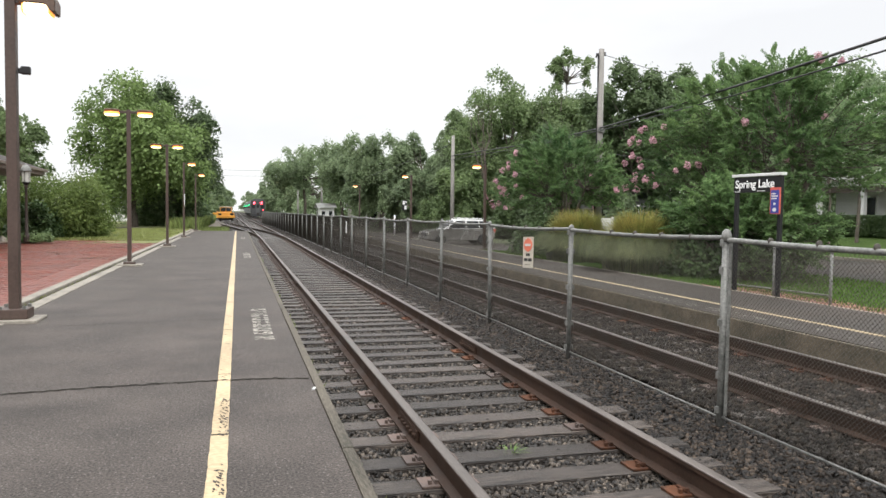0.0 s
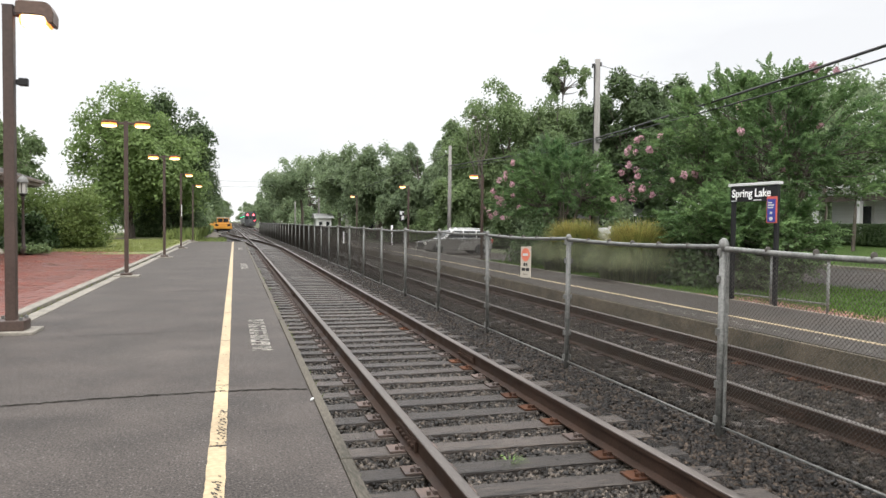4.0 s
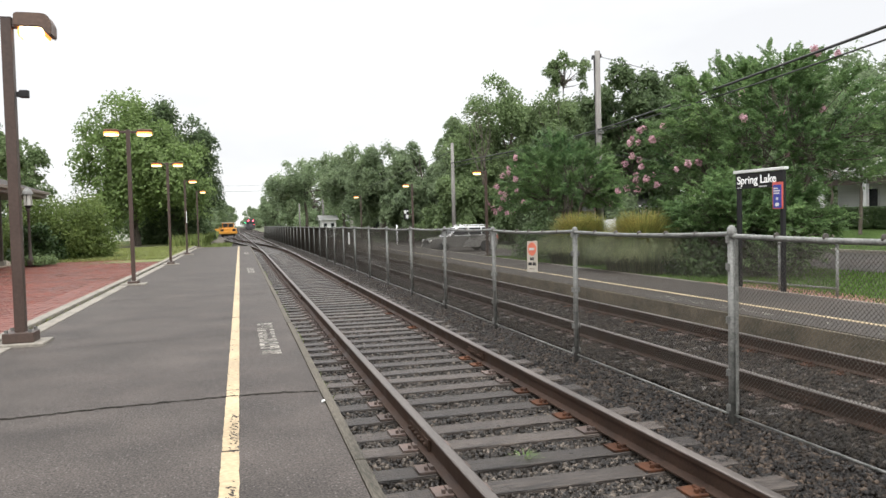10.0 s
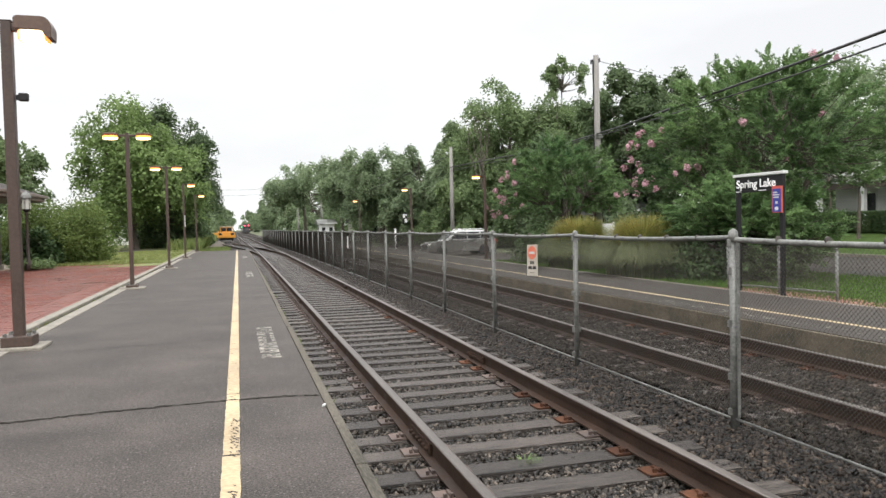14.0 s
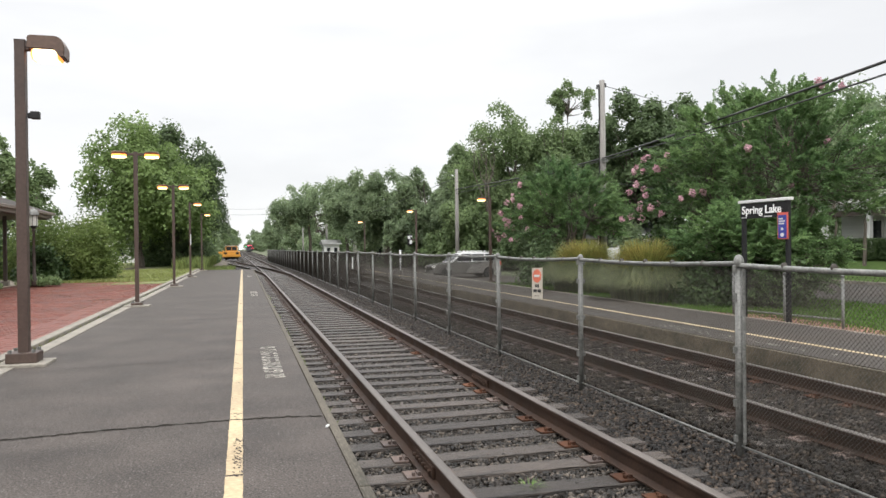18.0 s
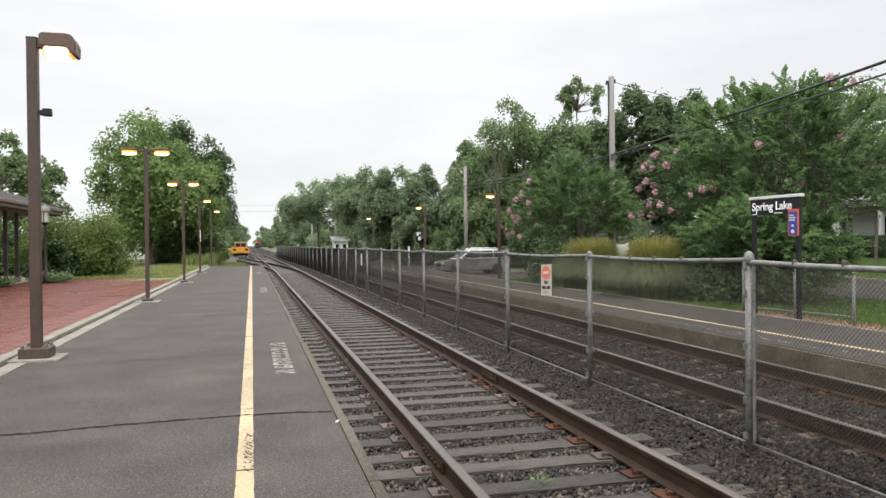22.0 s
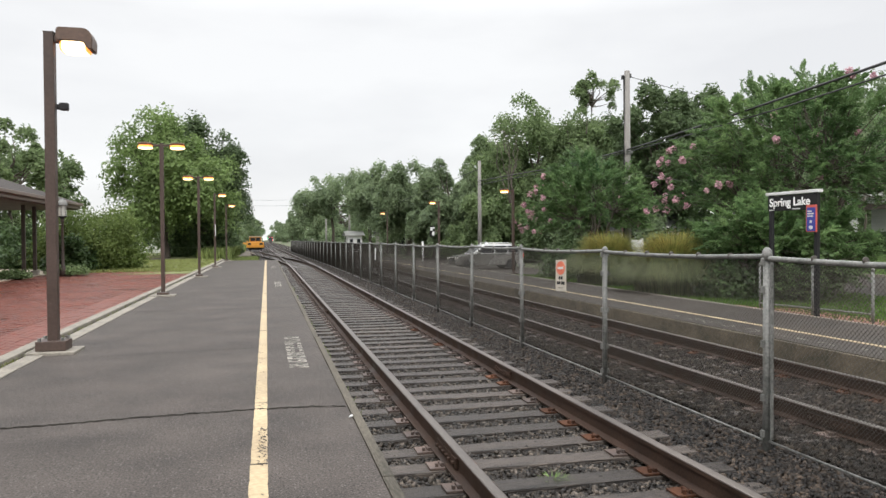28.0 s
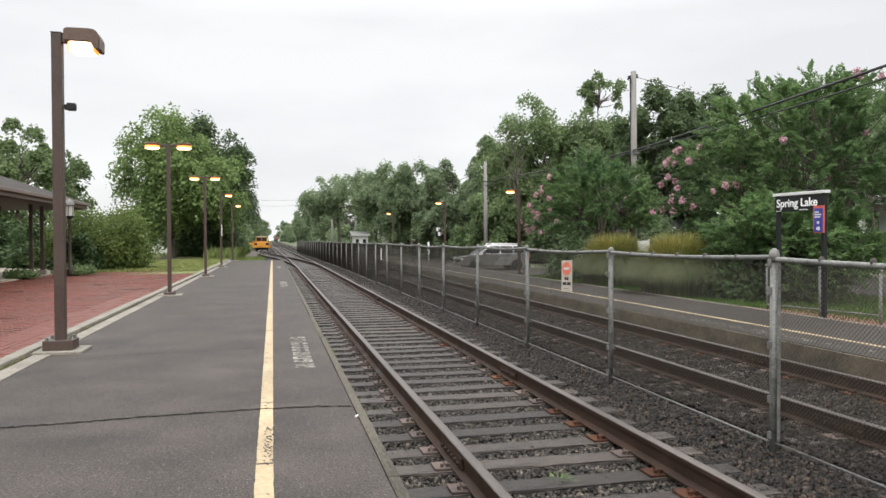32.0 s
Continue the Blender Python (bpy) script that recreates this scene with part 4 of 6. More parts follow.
tree("tree", 29.4, 64, -0.3, 16.5, 2.3, 13.7, LEAF_MID, 3600, 0.15, 97, "tall tree with a small sparse top crown", 26, 0.16)
tree("tree", 31.5, 32, 0.0, 9.6, 3.8, 3.0, LEAF_HAZED, 8000, 0.12, 92, "grey-green leafy tree on the lawn before the white house", 44, 0.085)
tree("tree", 26.7, 28.7, -0.2, 6.3, 2.7, 2.0, LEAF_HAZED, 3800, 0.10, 91, "open-crowned tree with bare grey branches on the lawn", 26, 0.06)


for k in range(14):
    tree("tree", -75 + 11.5 * k + (3 if k % 2 else -3), 760 + 25 * (k % 3), -0.5, 13 + 2.5 * (k % 3), 8.5, 0.0, LEAF_HAZED, 2600, 0.8, 500 + k, "hazy grey-green tree far down the line", 40, 0.3)


def bare_tree(x, y, z, height, seed, label):
    """Leafless forked limbs with thin twigs."""
    rnd = random.Random(seed)
    t = thing("tree", pose(x, y, z), label, "tree")
    bm = bmesh.new()
    limb(bm, limb_points(rnd, (0, 0, -0.2), (0.1, 0, height * 0.55), 5, 0.03), 0.13, 0.08, 8)
    for k in range(7):
        s = Vector((0.08, 0, height * rnd.uniform(0.35, 0.55)))
        q = rnd.uniform(0, 6.28)
        e = Vector((math.cos(q) * rnd.uniform(0.4, 1.9), math.sin(q) * 0.8, height * rnd.uniform(0.8, 1.0)))
        pts = limb_points(rnd, s, e, 5, 0.07)
        limb(bm, pts, 0.06, 0.018, 6)
        for j in range(5):
            a = pts[rnd.randrange(2, 6)]
            limb(bm, limb_points(rnd, a, a + Vector((rnd.uniform(-0.9, 0.9), rnd.uniform(-0.4, 0.4), rnd.uniform(0.1, 0.9))), 3, 0.1), 0.022, 0.006, 4)
    part("trunk", bm, BARK, t, "grey bare limbs", True)
    return t


bare_tree(19.5, 58.6, -0.5, 11.2, 77, "bare grey-limbed tree before the green roadside wood")


def plumes(g, starts, tips, bow, n, wide, leaf):
    """Flat feathers of narrow leaves in two ranks along arching shoots, largest in the middle."""
    out = []
    for s0, t0, up in zip(starts, tips, bow):
        u = (np.arange(n) + g.random(n)) / n
        side = np.where(np.arange(n) % 2, 1.0, -1.0)
        d = t0 - s0
        length = np.linalg.norm(d)
        d = d / length
        lat = np.cross(d, np.array([0, 0, 1.0]) + 0.25 * g.normal(size=3))
        lat /= np.linalg.norm(lat) + 1e-6
        nor = np.cross(lat, d)
        p = s0 + d * (u * length)[:, None] + np.outer(np.sin(math.pi * u) * up, np.array([0, 0, 1.0]))
        a = d * (0.4 + 0.4 * u)[:, None] + lat * side[:, None] * (1.0 - 0.4 * u)[:, None] + 0.38 * g.normal(size=(n, 3))
        a /= np.linalg.norm(a, axis=1, keepdims=True)
        b = np.cross(a, nor + np.array([0, 0, 0.4]) + 0.4 * g.normal(size=(n, 3)))
        b /= np.linalg.norm(b, axis=1, keepdims=True) + 1e-6
        ln = (wide * (0.55 + 0.6 * np.sin(math.pi * np.clip(u * 0.9 + 0.08, 0, 1))) * (0.8 + 0.4 * g.random(n)))[:, None]
        w = leaf * (0.8 + 0.4 * g.random(n))[:, None]
        out.append(np.stack([p, p + a * ln * 0.45 + b * w, p + a * ln, p + a * ln * 0.45 - b * w], 1).reshape(-1, 3))
    return out


def myrtle(x, y, z, top, radius, shoots, blooms, seed, label, lowest=-0.10):
    """A vase-shaped flowering tree: bare stems from the ground, arching sprays of leaves in tiers, pink flower heads at some tips."""
    rnd, g = random.Random(seed), np.random.default_rng(seed)
    t = thing("crape_myrtle", pose(x, y, z), label, "flowering tree")
    bm = bmesh.new()
    tips, starts, bow, stems = [], [], [], []
    for k in range(11):
        q = 6.28 * k / 11 + rnd.uniform(-0.3, 0.3)
        r = radius * rnd.uniform(0.15, 0.42)
        mid = Vector((math.cos(q) * r, math.sin(q) * r, top * rnd.uniform(0.34, 0.55)))
        foot = Vector((math.cos(q) * 0.2, math.sin(q) * 0.2, -0.1))
        limb(bm, limb_points(rnd, foot, mid, 4, 0.06), 0.07, 0.035, 7)
        stems.append(mid)
    for k in range(shoots):
        w, el = rnd.uniform(0, 6.283), math.asin(rnd.uniform(lowest, 1.0))
        far = rnd.choice((0.6, 0.8, 0.9, 0.96, 1.0, 1.0)) * rnd.uniform(0.94, 1.05) * (1 + 0.05 * math.sin(3 * w + seed) + 0.06 * math.sin(5 * w + 5 * el))
        tip = Vector((math.cos(w) * math.cos(el) * radius * far, math.sin(w) * math.cos(el) * radius * far, top * 0.42 + math.sin(el) * top * 0.58 * min(1.03, far)))
        steep = -0.02 + 1.5 * max(0, math.sin(el)) ** 2
        way = Vector((math.cos(w), math.sin(w), steep)).normalized()
        base = tip - way * rnd.uniform(0.7, 1.3) * (0.45 + radius * 0.10)
        arch = 0.2 * math.cos(el)
        near = min(stems, key=lambda p: (p - base).length)
        if k % 3 == 0:
            limb(bm, limb_points(rnd, near, base, 3, 0.08), 0.022, 0.010, 4)
        limb(bm, [base, base.lerp(tip, 0.5) + Vector((0, 0, arch)), tip], 0.009, 0.003, 4)
        starts.append(np.array(base))
        tips.append(np.array(tip))
        bow.append(arch)
        for j in range(3):
            u = rnd.uniform(0.0, 0.6)
            s0 = base.lerp(tip, u) + Vector((0, 0, arch * math.sin(math.pi * u)))
            turn = Vector((rnd.gauss(0, 1), rnd.gauss(0, 1), rnd.gauss(0.1, 0.5))).normalized()
            starts.append(np.array(s0))
            tips.append(np.array(s0 + (way * 1.0 + turn * 0.62).normalized() * rnd.uniform(0.3, 0.6)))
            bow.append(0.02)
    part("stem", bm, BARK, t, "smooth grey stems", True)
    ob = new("crown", cards_mesh("crown", np.concatenate(plumes(g, starts, tips, bow, 40, 0.105, 0.025)), LEAF_MYRTLE))
    ob.parent = t
    ends = [Vector(p) for p in tips[::4]]
    out = sorted((p for p in ends if p.z < 0.92 * top and p.z > 0.3 * top), key=lambda p: rnd.random() + 1.7 * (0.8 * p.x - 0.6 * p.y) / radius + 0.6 * (0.6 * p.x + 0.8 * p.y) / radius - 0.5 * math.hypot(p.x, p.y) / radius)
    most = blooms * 2 // 3
    for p in out[:most] + rnd.sample(out[most:], blooms - most):
        bv = leaf_cards(g, np.array([[p.x, p.y, p.z + 0.02]]), np.array([rnd.uniform(0.062, 0.098)]), 75, 0.055, 1.15, 1.1)
        bo = new("flower_head", cards_mesh("flower_head", bv, BLOOM))
        bo.parent = t
        bo["label"] = "pink flower cluster"
    return t


myrtle(15.4, 19.1, -0.3, 6.6, 4.05, 640, 40, 5, "large crape myrtle with pink blossoms behind the station sign")
myrtle(12.5, 27.8, -0.3, 5.05, 2.7, 340, 38, 6, "smaller crape myrtle with pink blossoms behind the far platform")


for k, (x, y, top, rad, n) in enumerate(((12.0, 16.3, 2.75, 1.7, 210), (13.6, 16.4, 2.6, 1.5, 170))):
    myrtle(x, y, -0.3, top, rad, n, 0, 30 + k, "low leafy crape myrtle growth behind the station sign", -0.7)


# ---- shrubs and grasses ----
def shrub(name, x, y, z, rx, ry, h, leaf, count, size, seed, label, lobes=16, category="shrub"):
    """A rounded bush: a few crooked stems and many small leaves on overlapping lobes."""
    rnd, g = random.Random(seed), np.random.default_rng(seed)
    t = thing(name, pose(x, y, z), label, category)
    cs, rs = [], []
    for k in range(lobes):
        q, u = rnd.uniform(0, 6.28), rnd.random() ** 0.5
        r = rnd.uniform(0.30, 0.46) * min(rx, ry)
        top = h * math.sqrt(max(0.05, 1 - 0.8 * u * u))
        zz = rnd.uniform(0.25 * r, max(0.3 * r, top - r * 0.8))
        cs.append((math.cos(q) * (rx - r * 0.8) * u, math.sin(q) * (ry - r * 0.8) * u, zz))
        rs.append(r)
    for k in range(lobes // 2):
        q, r = 6.28 * k / (lobes // 2), 0.36 * min(rx, ry)
        cs.append((math.cos(q) * (rx - r), math.sin(q) * (ry - r), r * 0.7))
        rs.append(r)
    bm = bmesh.new()
    for c in cs[:: max(1, len(cs) // 9)]:
        limb(bm, limb_points(rnd, (rnd.uniform(-0.15, 0.15), rnd.uniform(-0.15, 0.15), -0.1), c, 3, 0.1), 0.03 + 0.008 * h, 0.008, 5)
    part("stem", bm, BARK, t, "", True)
    v = leaf_cards(g, np.array(cs), np.array(rs), count, size, 0.9)
    v[:, 2] = np.maximum(v[:, 2], 0.02)
    ob = new("foliage", cards_mesh("foliage", v, leaf))
    ob.parent = t
    return t


def blades(g, n, radius, length, arch, width, out=1.0, base=0.25):
    """Narrow arching blades from one tuft: ribbons of four lengths."""
    q = g.random(n) * 6.283
    r0 = radius * base * np.sqrt(g.random(n))
    far = 0.12 + 0.98 * np.sqrt(g.random(n))
    ln = length * (0.80 + 0.22 * g.random(n)) * (0.42 + 0.58 * np.sqrt(np.maximum(0.0, 1 - 0.8 * far * far)))
    reach = radius * far * out
    wid = width * (0.7 + 0.6 * g.random(n))
    d = np.stack([np.cos(q), np.sin(q), np.zeros(n)], 1)
    side = np.stack([-np.sin(q), np.cos(q), np.zeros(n)], 1)
    rows = []
    for k in range(5):
        u = k / 4
        h = ln * (u - arch * u * u)
        p = d * (r0 + reach * u ** 1.6)[:, None] + np.stack([np.zeros(n), np.zeros(n), h], 1)
        w = (wid * (1 - 0.85 * u))[:, None] * side
        rows.append(p - w)
        rows.append(p + w)
    v = np.stack(rows, 1)
    f = np.array([(2 * k, 2 * k + 1, 2 * k + 3, 2 * k + 2) for k in range(4)])
    return v.reshape(-1, 3), (np.arange(n)[:, None, None] * 10 + f[None]).reshape(-1, 4)


REED = surface("reed_blade", (0.075, 0.155, 0.035), (0.40, 0.30, 0.10), 1.2, 12, 0.65, 0.1, 0, spread=0.7, island=0.55, through_light=0.3, spec=0.25)
REED_LOW = surface("reed_blade_low", (0.075, 0.105, 0.045), (0.21, 0.22, 0.11), 1.2, 12, 0.65, 0.1, 0, spread=0.7, island=0.5, through_light=0.25, spec=0.25)


def reed(x, y, z, radius, length, n, seed, label):
    g = np.random.default_rng(seed)
    t = thing("ornamental_grass", pose(x, y, z), label, "ornamental grass", "tall grass clumps behind the far platform")
    v, f = blades(g, n, radius * 0.95, length, 0.36, 0.010, 0.95, 0.40)
    ob = new("upright_blades", mesh_from("upright_blades", v, f, REED))
    ob.parent = t
    v, f = blades(g, n * 8 // 5, radius * 1.15, length * 1.3, 0.78, 0.008, 0.8, 0.85)
    ob = new("drooping_blades", mesh_from("drooping_blades", v, f, REED_LOW))
    ob.parent = t
    return t


for k, (x, y, rad, ln) in enumerate(((10.55, 22.1, 1.0, 2.9), (10.3, 17.7, 1.0, 2.85))):
    reed(x, y, -0.25, rad, ln, 5200, 200 + k, "tall clump of arching yellow-green ornamental grass")

# Darkened leaf copy: the shade under canopy and myrtles is in its colour.
LEAF_SHADE = leaf_mat("leaf_shade", (0.028, 0.056, 0.020), (0.088, 0.135, 0.050), 0.3)
shrub("shrub", -13.6, 40.0, 0.05, 2.2, 1.8, 2.8, LEAF_SHADE, 7000, 0.12, 304, "dark green bush behind the canopy posts")
shrub("shrub", -17.4, 39.0, 0.05, 2.2, 1.8, 2.6, LEAF_SHADE, 7000, 0.12, 305, "dark green bush behind the canopy posts")
shrub("shrub", -8.3, 37.2, 0.05, 2.5, 2.2, 3.75, leaf_mat("leaf_yellowish", (0.070, 0.112, 0.030), (0.185, 0.235, 0.070)), 40000, 0.075, 301, "large rounded yellow-green bush beside the brick square", 26)
shrub("shrub", -10.9, 38.0, 0.05, 1.5, 1.5, 2.5, LEAF_SHADE, 7000, 0.11, 302, "dark green bush behind the canopy posts")
shrub("shrub", -8.6, 35.0, 0.05, 1.2, 1.0, 1.9, LEAF_SHADE, 5000, 0.10, 308, "dark green bush at the foot of the lantern")
shrub("shrub", -7.5, 29.8, 0.08, 0.75, 0.6, 0.45, LEAF_MID, 2200, 0.06, 303, "low clipped green shrub in a small bed")
shrub("shrub", -8.6, 27.5, 0.08, 0.6, 0.5, 0.35, LEAF_MID, 1600, 0.06, 309, "low clipped green shrub in a small bed")
for k, (x, y, rx, ry, h, leaf, n) in enumerate(((11.0, 16.4, 0.9, 0.9, 1.2, LEAF_SHADE, 4000),
                                               (12.4, 16.2, 1.5, 1.3, 2.3, LEAF_SHADE, 6500), (13.2, 17.2, 1.15, 1.1, 2.1, LEAF_SHADE, 6500), (11.8, 25.0, 1.3, 1.3, 1.4, LEAF_DARK, 4000),
                                               (12.3, 19.8, 1.6, 1.5, 2.5, LEAF_SHADE, 6500), (14.4, 19.8, 1.7, 1.6, 2.6, LEAF_SHADE, 6500), (11.2, 26.0, 1.6, 1.5, 2.2, LEAF_DARK, 6000))):
    shrub("shrub", x, y, -0.25, rx, ry, h, leaf, n, 0.085, 310 + k, "leafy green shrub behind the far platform", 14)
# Added undergrowth: its dark leaves fill in the shade below the left crowns.
for k, (x, y, r, h) in enumerate(((-4.6, 68, 1.7, 2.6), (-6.4, 62, 1.8, 2.6), (-17.5, 55, 2.4, 3.2), (-4.2, 76, 1.6, 2.6))):
    shrub("shrub", x, y, 0.0, r, r, h, LEAF_DARK, 4500, 0.16, 330 + k, "added dark green undergrowth filling the shade below the tree crowns", 14)
for k, (x, y, r, h) in enumerate(((17.5, 76, 3.0, 3.4), (21, 70, 3.0, 3.4), (20.5, 62, 2.6, 3.2), (24.5, 50, 2.4, 2.6), (28.5, 53, 2.8, 3.2), (33, 47, 2.6, 3.0), (9.4, 112, 2.4, 3.2), (9.6, 122, 2.4, 3.4), (36.5, 44, 2.2, 2.6), (13.6, 112, 2.8, 4.4), (17.0, 112, 2.8, 4.6), (11.0, 130, 2.6, 4.2), (26.4, 47.0, 2.2, 3.4), (30.2, 46.2, 2.2, 3.2), (21.0, 56, 2.4, 4.0), (17.4, 66, 2.4, 4.0))):
    shrub("shrub", x, y, -0.4, r, r, h, LEAF_MID if k % 2 else LEAF_HAZED, 5500, 0.16, 350 + k, "green undergrowth below the roadside trees", 14)
# Clipped hedge before the white house.
LEAF_HEDGE = leaf_mat("leaf_hedge", (0.035, 0.062, 0.022), (0.09, 0.135, 0.05), 0.3)


def clipped_hedge(x, y, z, w, d, h, seed, label):
    """A box of small leaves with softened edges, on a few stems."""
    rnd, g = random.Random(seed), np.random.default_rng(seed)
    t = thing("hedge", pose(x, y, z), label, "hedge")
    bm = bmesh.new()
    for k in range(5):
        limb(bm, limb_points(rnd, (rnd.uniform(-w, w) * 0.3, (k - 2) * d * 0.2, -0.1), (rnd.uniform(-w, w) * 0.35, (k - 2) * d * 0.22, h * 0.8), 3, 0.08), 0.03, 0.01, 5)
    part("stem", bm, BARK, t, "", True)
    n = 9000
    p = g.random((n, 3)) * 2 - 1
    axis = g.integers(0, 3, n)
    p[np.arange(n), axis] = np.sign(p[np.arange(n), axis]) * (0.86 + 0.14 * g.random(n))
    p /= np.maximum(1.0, (np.abs(p) ** 6).sum(1) ** (1 / 6))[:, None]
    face = p ** 5 + 0.5 * g.normal(size=(n, 3)) + np.array([0, 0, 0.3])
    v = leaf_quads(g, p * np.array([w / 2, d / 2, h / 2]) + np.array([0, 0, h / 2 + 0.02]), face, 0.075, 1.5)
    ob = new("foliage", cards_mesh("foliage", v, LEAF_HEDGE))
    ob.parent = t
    return t


for k in range(5):
    clipped_hedge(35.2 - 0.1 * k, 40.2 - 2.5 * k, right_ground(35.2, 0) - 0.02, 1.4, 2.48, 1.25, 380 + k, "dark clipped hedge before the white porch")


def tuft_field(name, seed, n, spots, length, width, material, label):
    """Many loose blades over an area. spots: function giving places."""
    g = np.random.default_rng(seed)
    p = spots(g, n)
    q, ln = g.random(n) * 6.283, length * (0.4 + 0.8 * g.random(n))
    lean = 0.5 * ln * g.random(n)
    d = np.stack([np.cos(q), np.sin(q), np.zeros(n)], 1)
    s = np.stack([-np.sin(q), np.cos(q), np.zeros(n)], 1) * width
    up = np.array([0, 0, 1.0])
    v = np.stack([p - s, p + s, p + d * lean[:, None] * 0.35 + up * (ln * 0.6)[:, None] + s * 0.7, p + d * lean[:, None] + up * ln[:, None]], 1)
    ob = new(name, mesh_from(name, v.reshape(-1, 3), np.arange(4 * n).reshape(-1, 4), material))
    return tagged(ob, label, "grass", kind="stuff")


def over(x0, x1, y0, y1, z):
    return lambda g, n: np.stack([x0 + (x1 - x0) * g.random(n), y0 + (y1 - y0) * g.random(n) ** 1.2, np.full(n, z)], 1)


tuft_field("lawn_blades", 1, 14000, over(-9, -3.3, 32, 52, 0.06), 0.07, 0.012, BLADE_DRY, "mown grass beyond the brick square")
tuft_field("verge_blades", 2, 26000, lambda g, n: (lambda x: np.stack([x, 6 + 22.5 * g.random(n), -0.17 - 0.031 * (x - 9.2)], 1))(9.4 + 7.3 * g.random(n) ** 1.3), 0.09, 0.012, GRASS_BLADE, "grass on the verge behind the far platform")
tuft_field("weeds", 3, 9000, lambda g, n: np.stack([-4.9 + 2.1 * g.random(n) ** 0.8, 53 + 40 * g.random(n), np.full(n, -0.1)], 1), 0.85, 0.03, WEED, "tall light green weeds beside the siding")
tuft_field("weeds", 4, 3000, lambda g, n: np.stack([-2.9 + 2.0 * g.random(n), 51 + 12 * g.random(n), np.full(n, -0.3)], 1), 0.35, 0.02, WEED, "patchy weeds past the platform's end")
tagged(part("bank", sheet(bmesh.new(), -14, -1.9, 52.1, 104, 0.03, 8, 20, lambda x, y: 0.06 * noise.noise((x, y, 0)) - (0.4 if x > -2.5 else 0)), DIRT), "bare earth and weeds past the platform's end", "ground", kind="structure")
tuft_field("edge_weeds", 6, 420, lambda g, n: np.stack([EDGE_1 + 0.07 + 0.05 * g.random(n), 3 + 3.2 * np.floor(g.random(n) * 7) + 0.5 * g.normal(size=n), np.full(n, -0.2)], 1), 0.16, 0.005, WEED, "small weeds along the platform's timber edge")
tuft_field("kerb_weeds", 7, 500, lambda g, n: np.stack([-3.035 + 0.02 * g.normal(size=n), 8 + 20 * g.random(n) ** 2, np.full(n, 0.0)], 1), 0.05, 0.005, BLADE_DRY, "thin grass in the kerb's joint")
t = thing("weed_tuft", pose(1.745, 4.84, BED_Z), "small bright green weed growing between the sleepers", "weed")
g = np.random.default_rng(9)
v, f = blades(g, 46, 0.12, 0.15, 0.4, 0.004, 1.0)
ob = new("blades", mesh_from("blades", v, f, surface("weed_bright", (0.10, 0.19, 0.035), (0.20, 0.31, 0.08), 3, 20, 0.6, 0.1, 0, island=0.3, through_light=0.3)))
ob.parent = t

can = thing("drink_can", pose(0.325, 5.33, 0.011, 0, 90, 65) @ Matrix.Diagonal((0.34, 0.34, 0.45, 1)), "crushed pale drink can at the platform's edge", "can")
part("shell", lathe(bmesh.new(), [(0.02, -0.055), (0.028, -0.05), (0.031, -0.04), (0.024, -0.005), (0.03, 0.04), (0.024, 0.052), (0.02, 0.054)], 12), WHITE, can, "dented white shell", True)
part("end", lathe(bmesh.new(), [(0.004, 0.0535), (0.02, 0.0545), (0.0215, 0.056)], 12), GALV, can, "metal end")

# ---- signs ----
def bar(x0, x1, y0, y1, z0, z1):
    return new_box(x0, x1, y0, y1, z0, z1)


def lettering(text, size, material, parent, m, name="lettering", extrude=0.003):
    cu = bpy.data.curves.new(name, "FONT")
    cu.body, cu.size, cu.extrude, cu.offset = text, size, extrude, 0.0
    cu.bevel_depth, cu.bevel_resolution = size * 0.018, 0
    tmp = bpy.data.objects.new(name, cu)
    scene.collection.objects.link(tmp)
    me = bpy.data.meshes.new_from_object(tmp.evaluated_get(bpy.context.evaluated_depsgraph_get()))
    bpy.data.objects.remove(tmp)
    me.materials.clear()
    me.materials.append(material)
    ob = new(name, me)
    ob.parent, ob.matrix_basis = parent, m
    return ob


SIGN_BLUE = surface("sign_blue", (0.025, 0.035, 0.22), (0.04, 0.055, 0.30), 2, 20, 0.45, 0.1, 0)
SIGN_RED = surface("sign_red", (0.45, 0.07, 0.05), (0.60, 0.12, 0.09), 2, 20, 0.45, 0.1, 0)
st = thing("station_sign", pose(9.33, 11.1, -0.16, 0, 0, 5), "black station name sign with white lettering on two posts", "sign")
part("post", new_box(-0.035, 0.035, 0.045, 0.115, -0.2, 2.28, bevel=0.006), BLACK, st)
part("post", new_box(-0.035, 0.035, 1.15, 1.22, -0.2, 2.28, bevel=0.006), BLACK, st)
part("sign_board", new_box(-0.045, 0.02, 0.025, 1.235, 1.98, 2.27, bevel=0.005), BLACK, st)
part("light_bar", new_box(-0.07, 0.05, -0.01, 1.27, 2.28, 2.335, bevel=0.008), WHITE, st, "white light bar")
lettering("Spring Lake", 0.215, LETTER, st, pose(-0.056, 1.18, 2.068, 90, 0, -90), "name_lettering")
part("small_bar", bar(-0.05, -0.044, 0.42, 0.62, 1.995, 2.015), WHITE, st)
part("small_bar", bar(-0.05, -0.044, 1.06, 1.2, 1.99, 2.005), WHITE, st)
info = part("info_board", new_box(-0.085, -0.06, -0.03, 0.205, 1.42, 2.03, bevel=0.004), SIGN_RED, st, "blue information panel with a red border")
part("blue_field", bar(-0.089, -0.084, -0.01, 0.185, 1.44, 1.97), SIGN_BLUE, info)
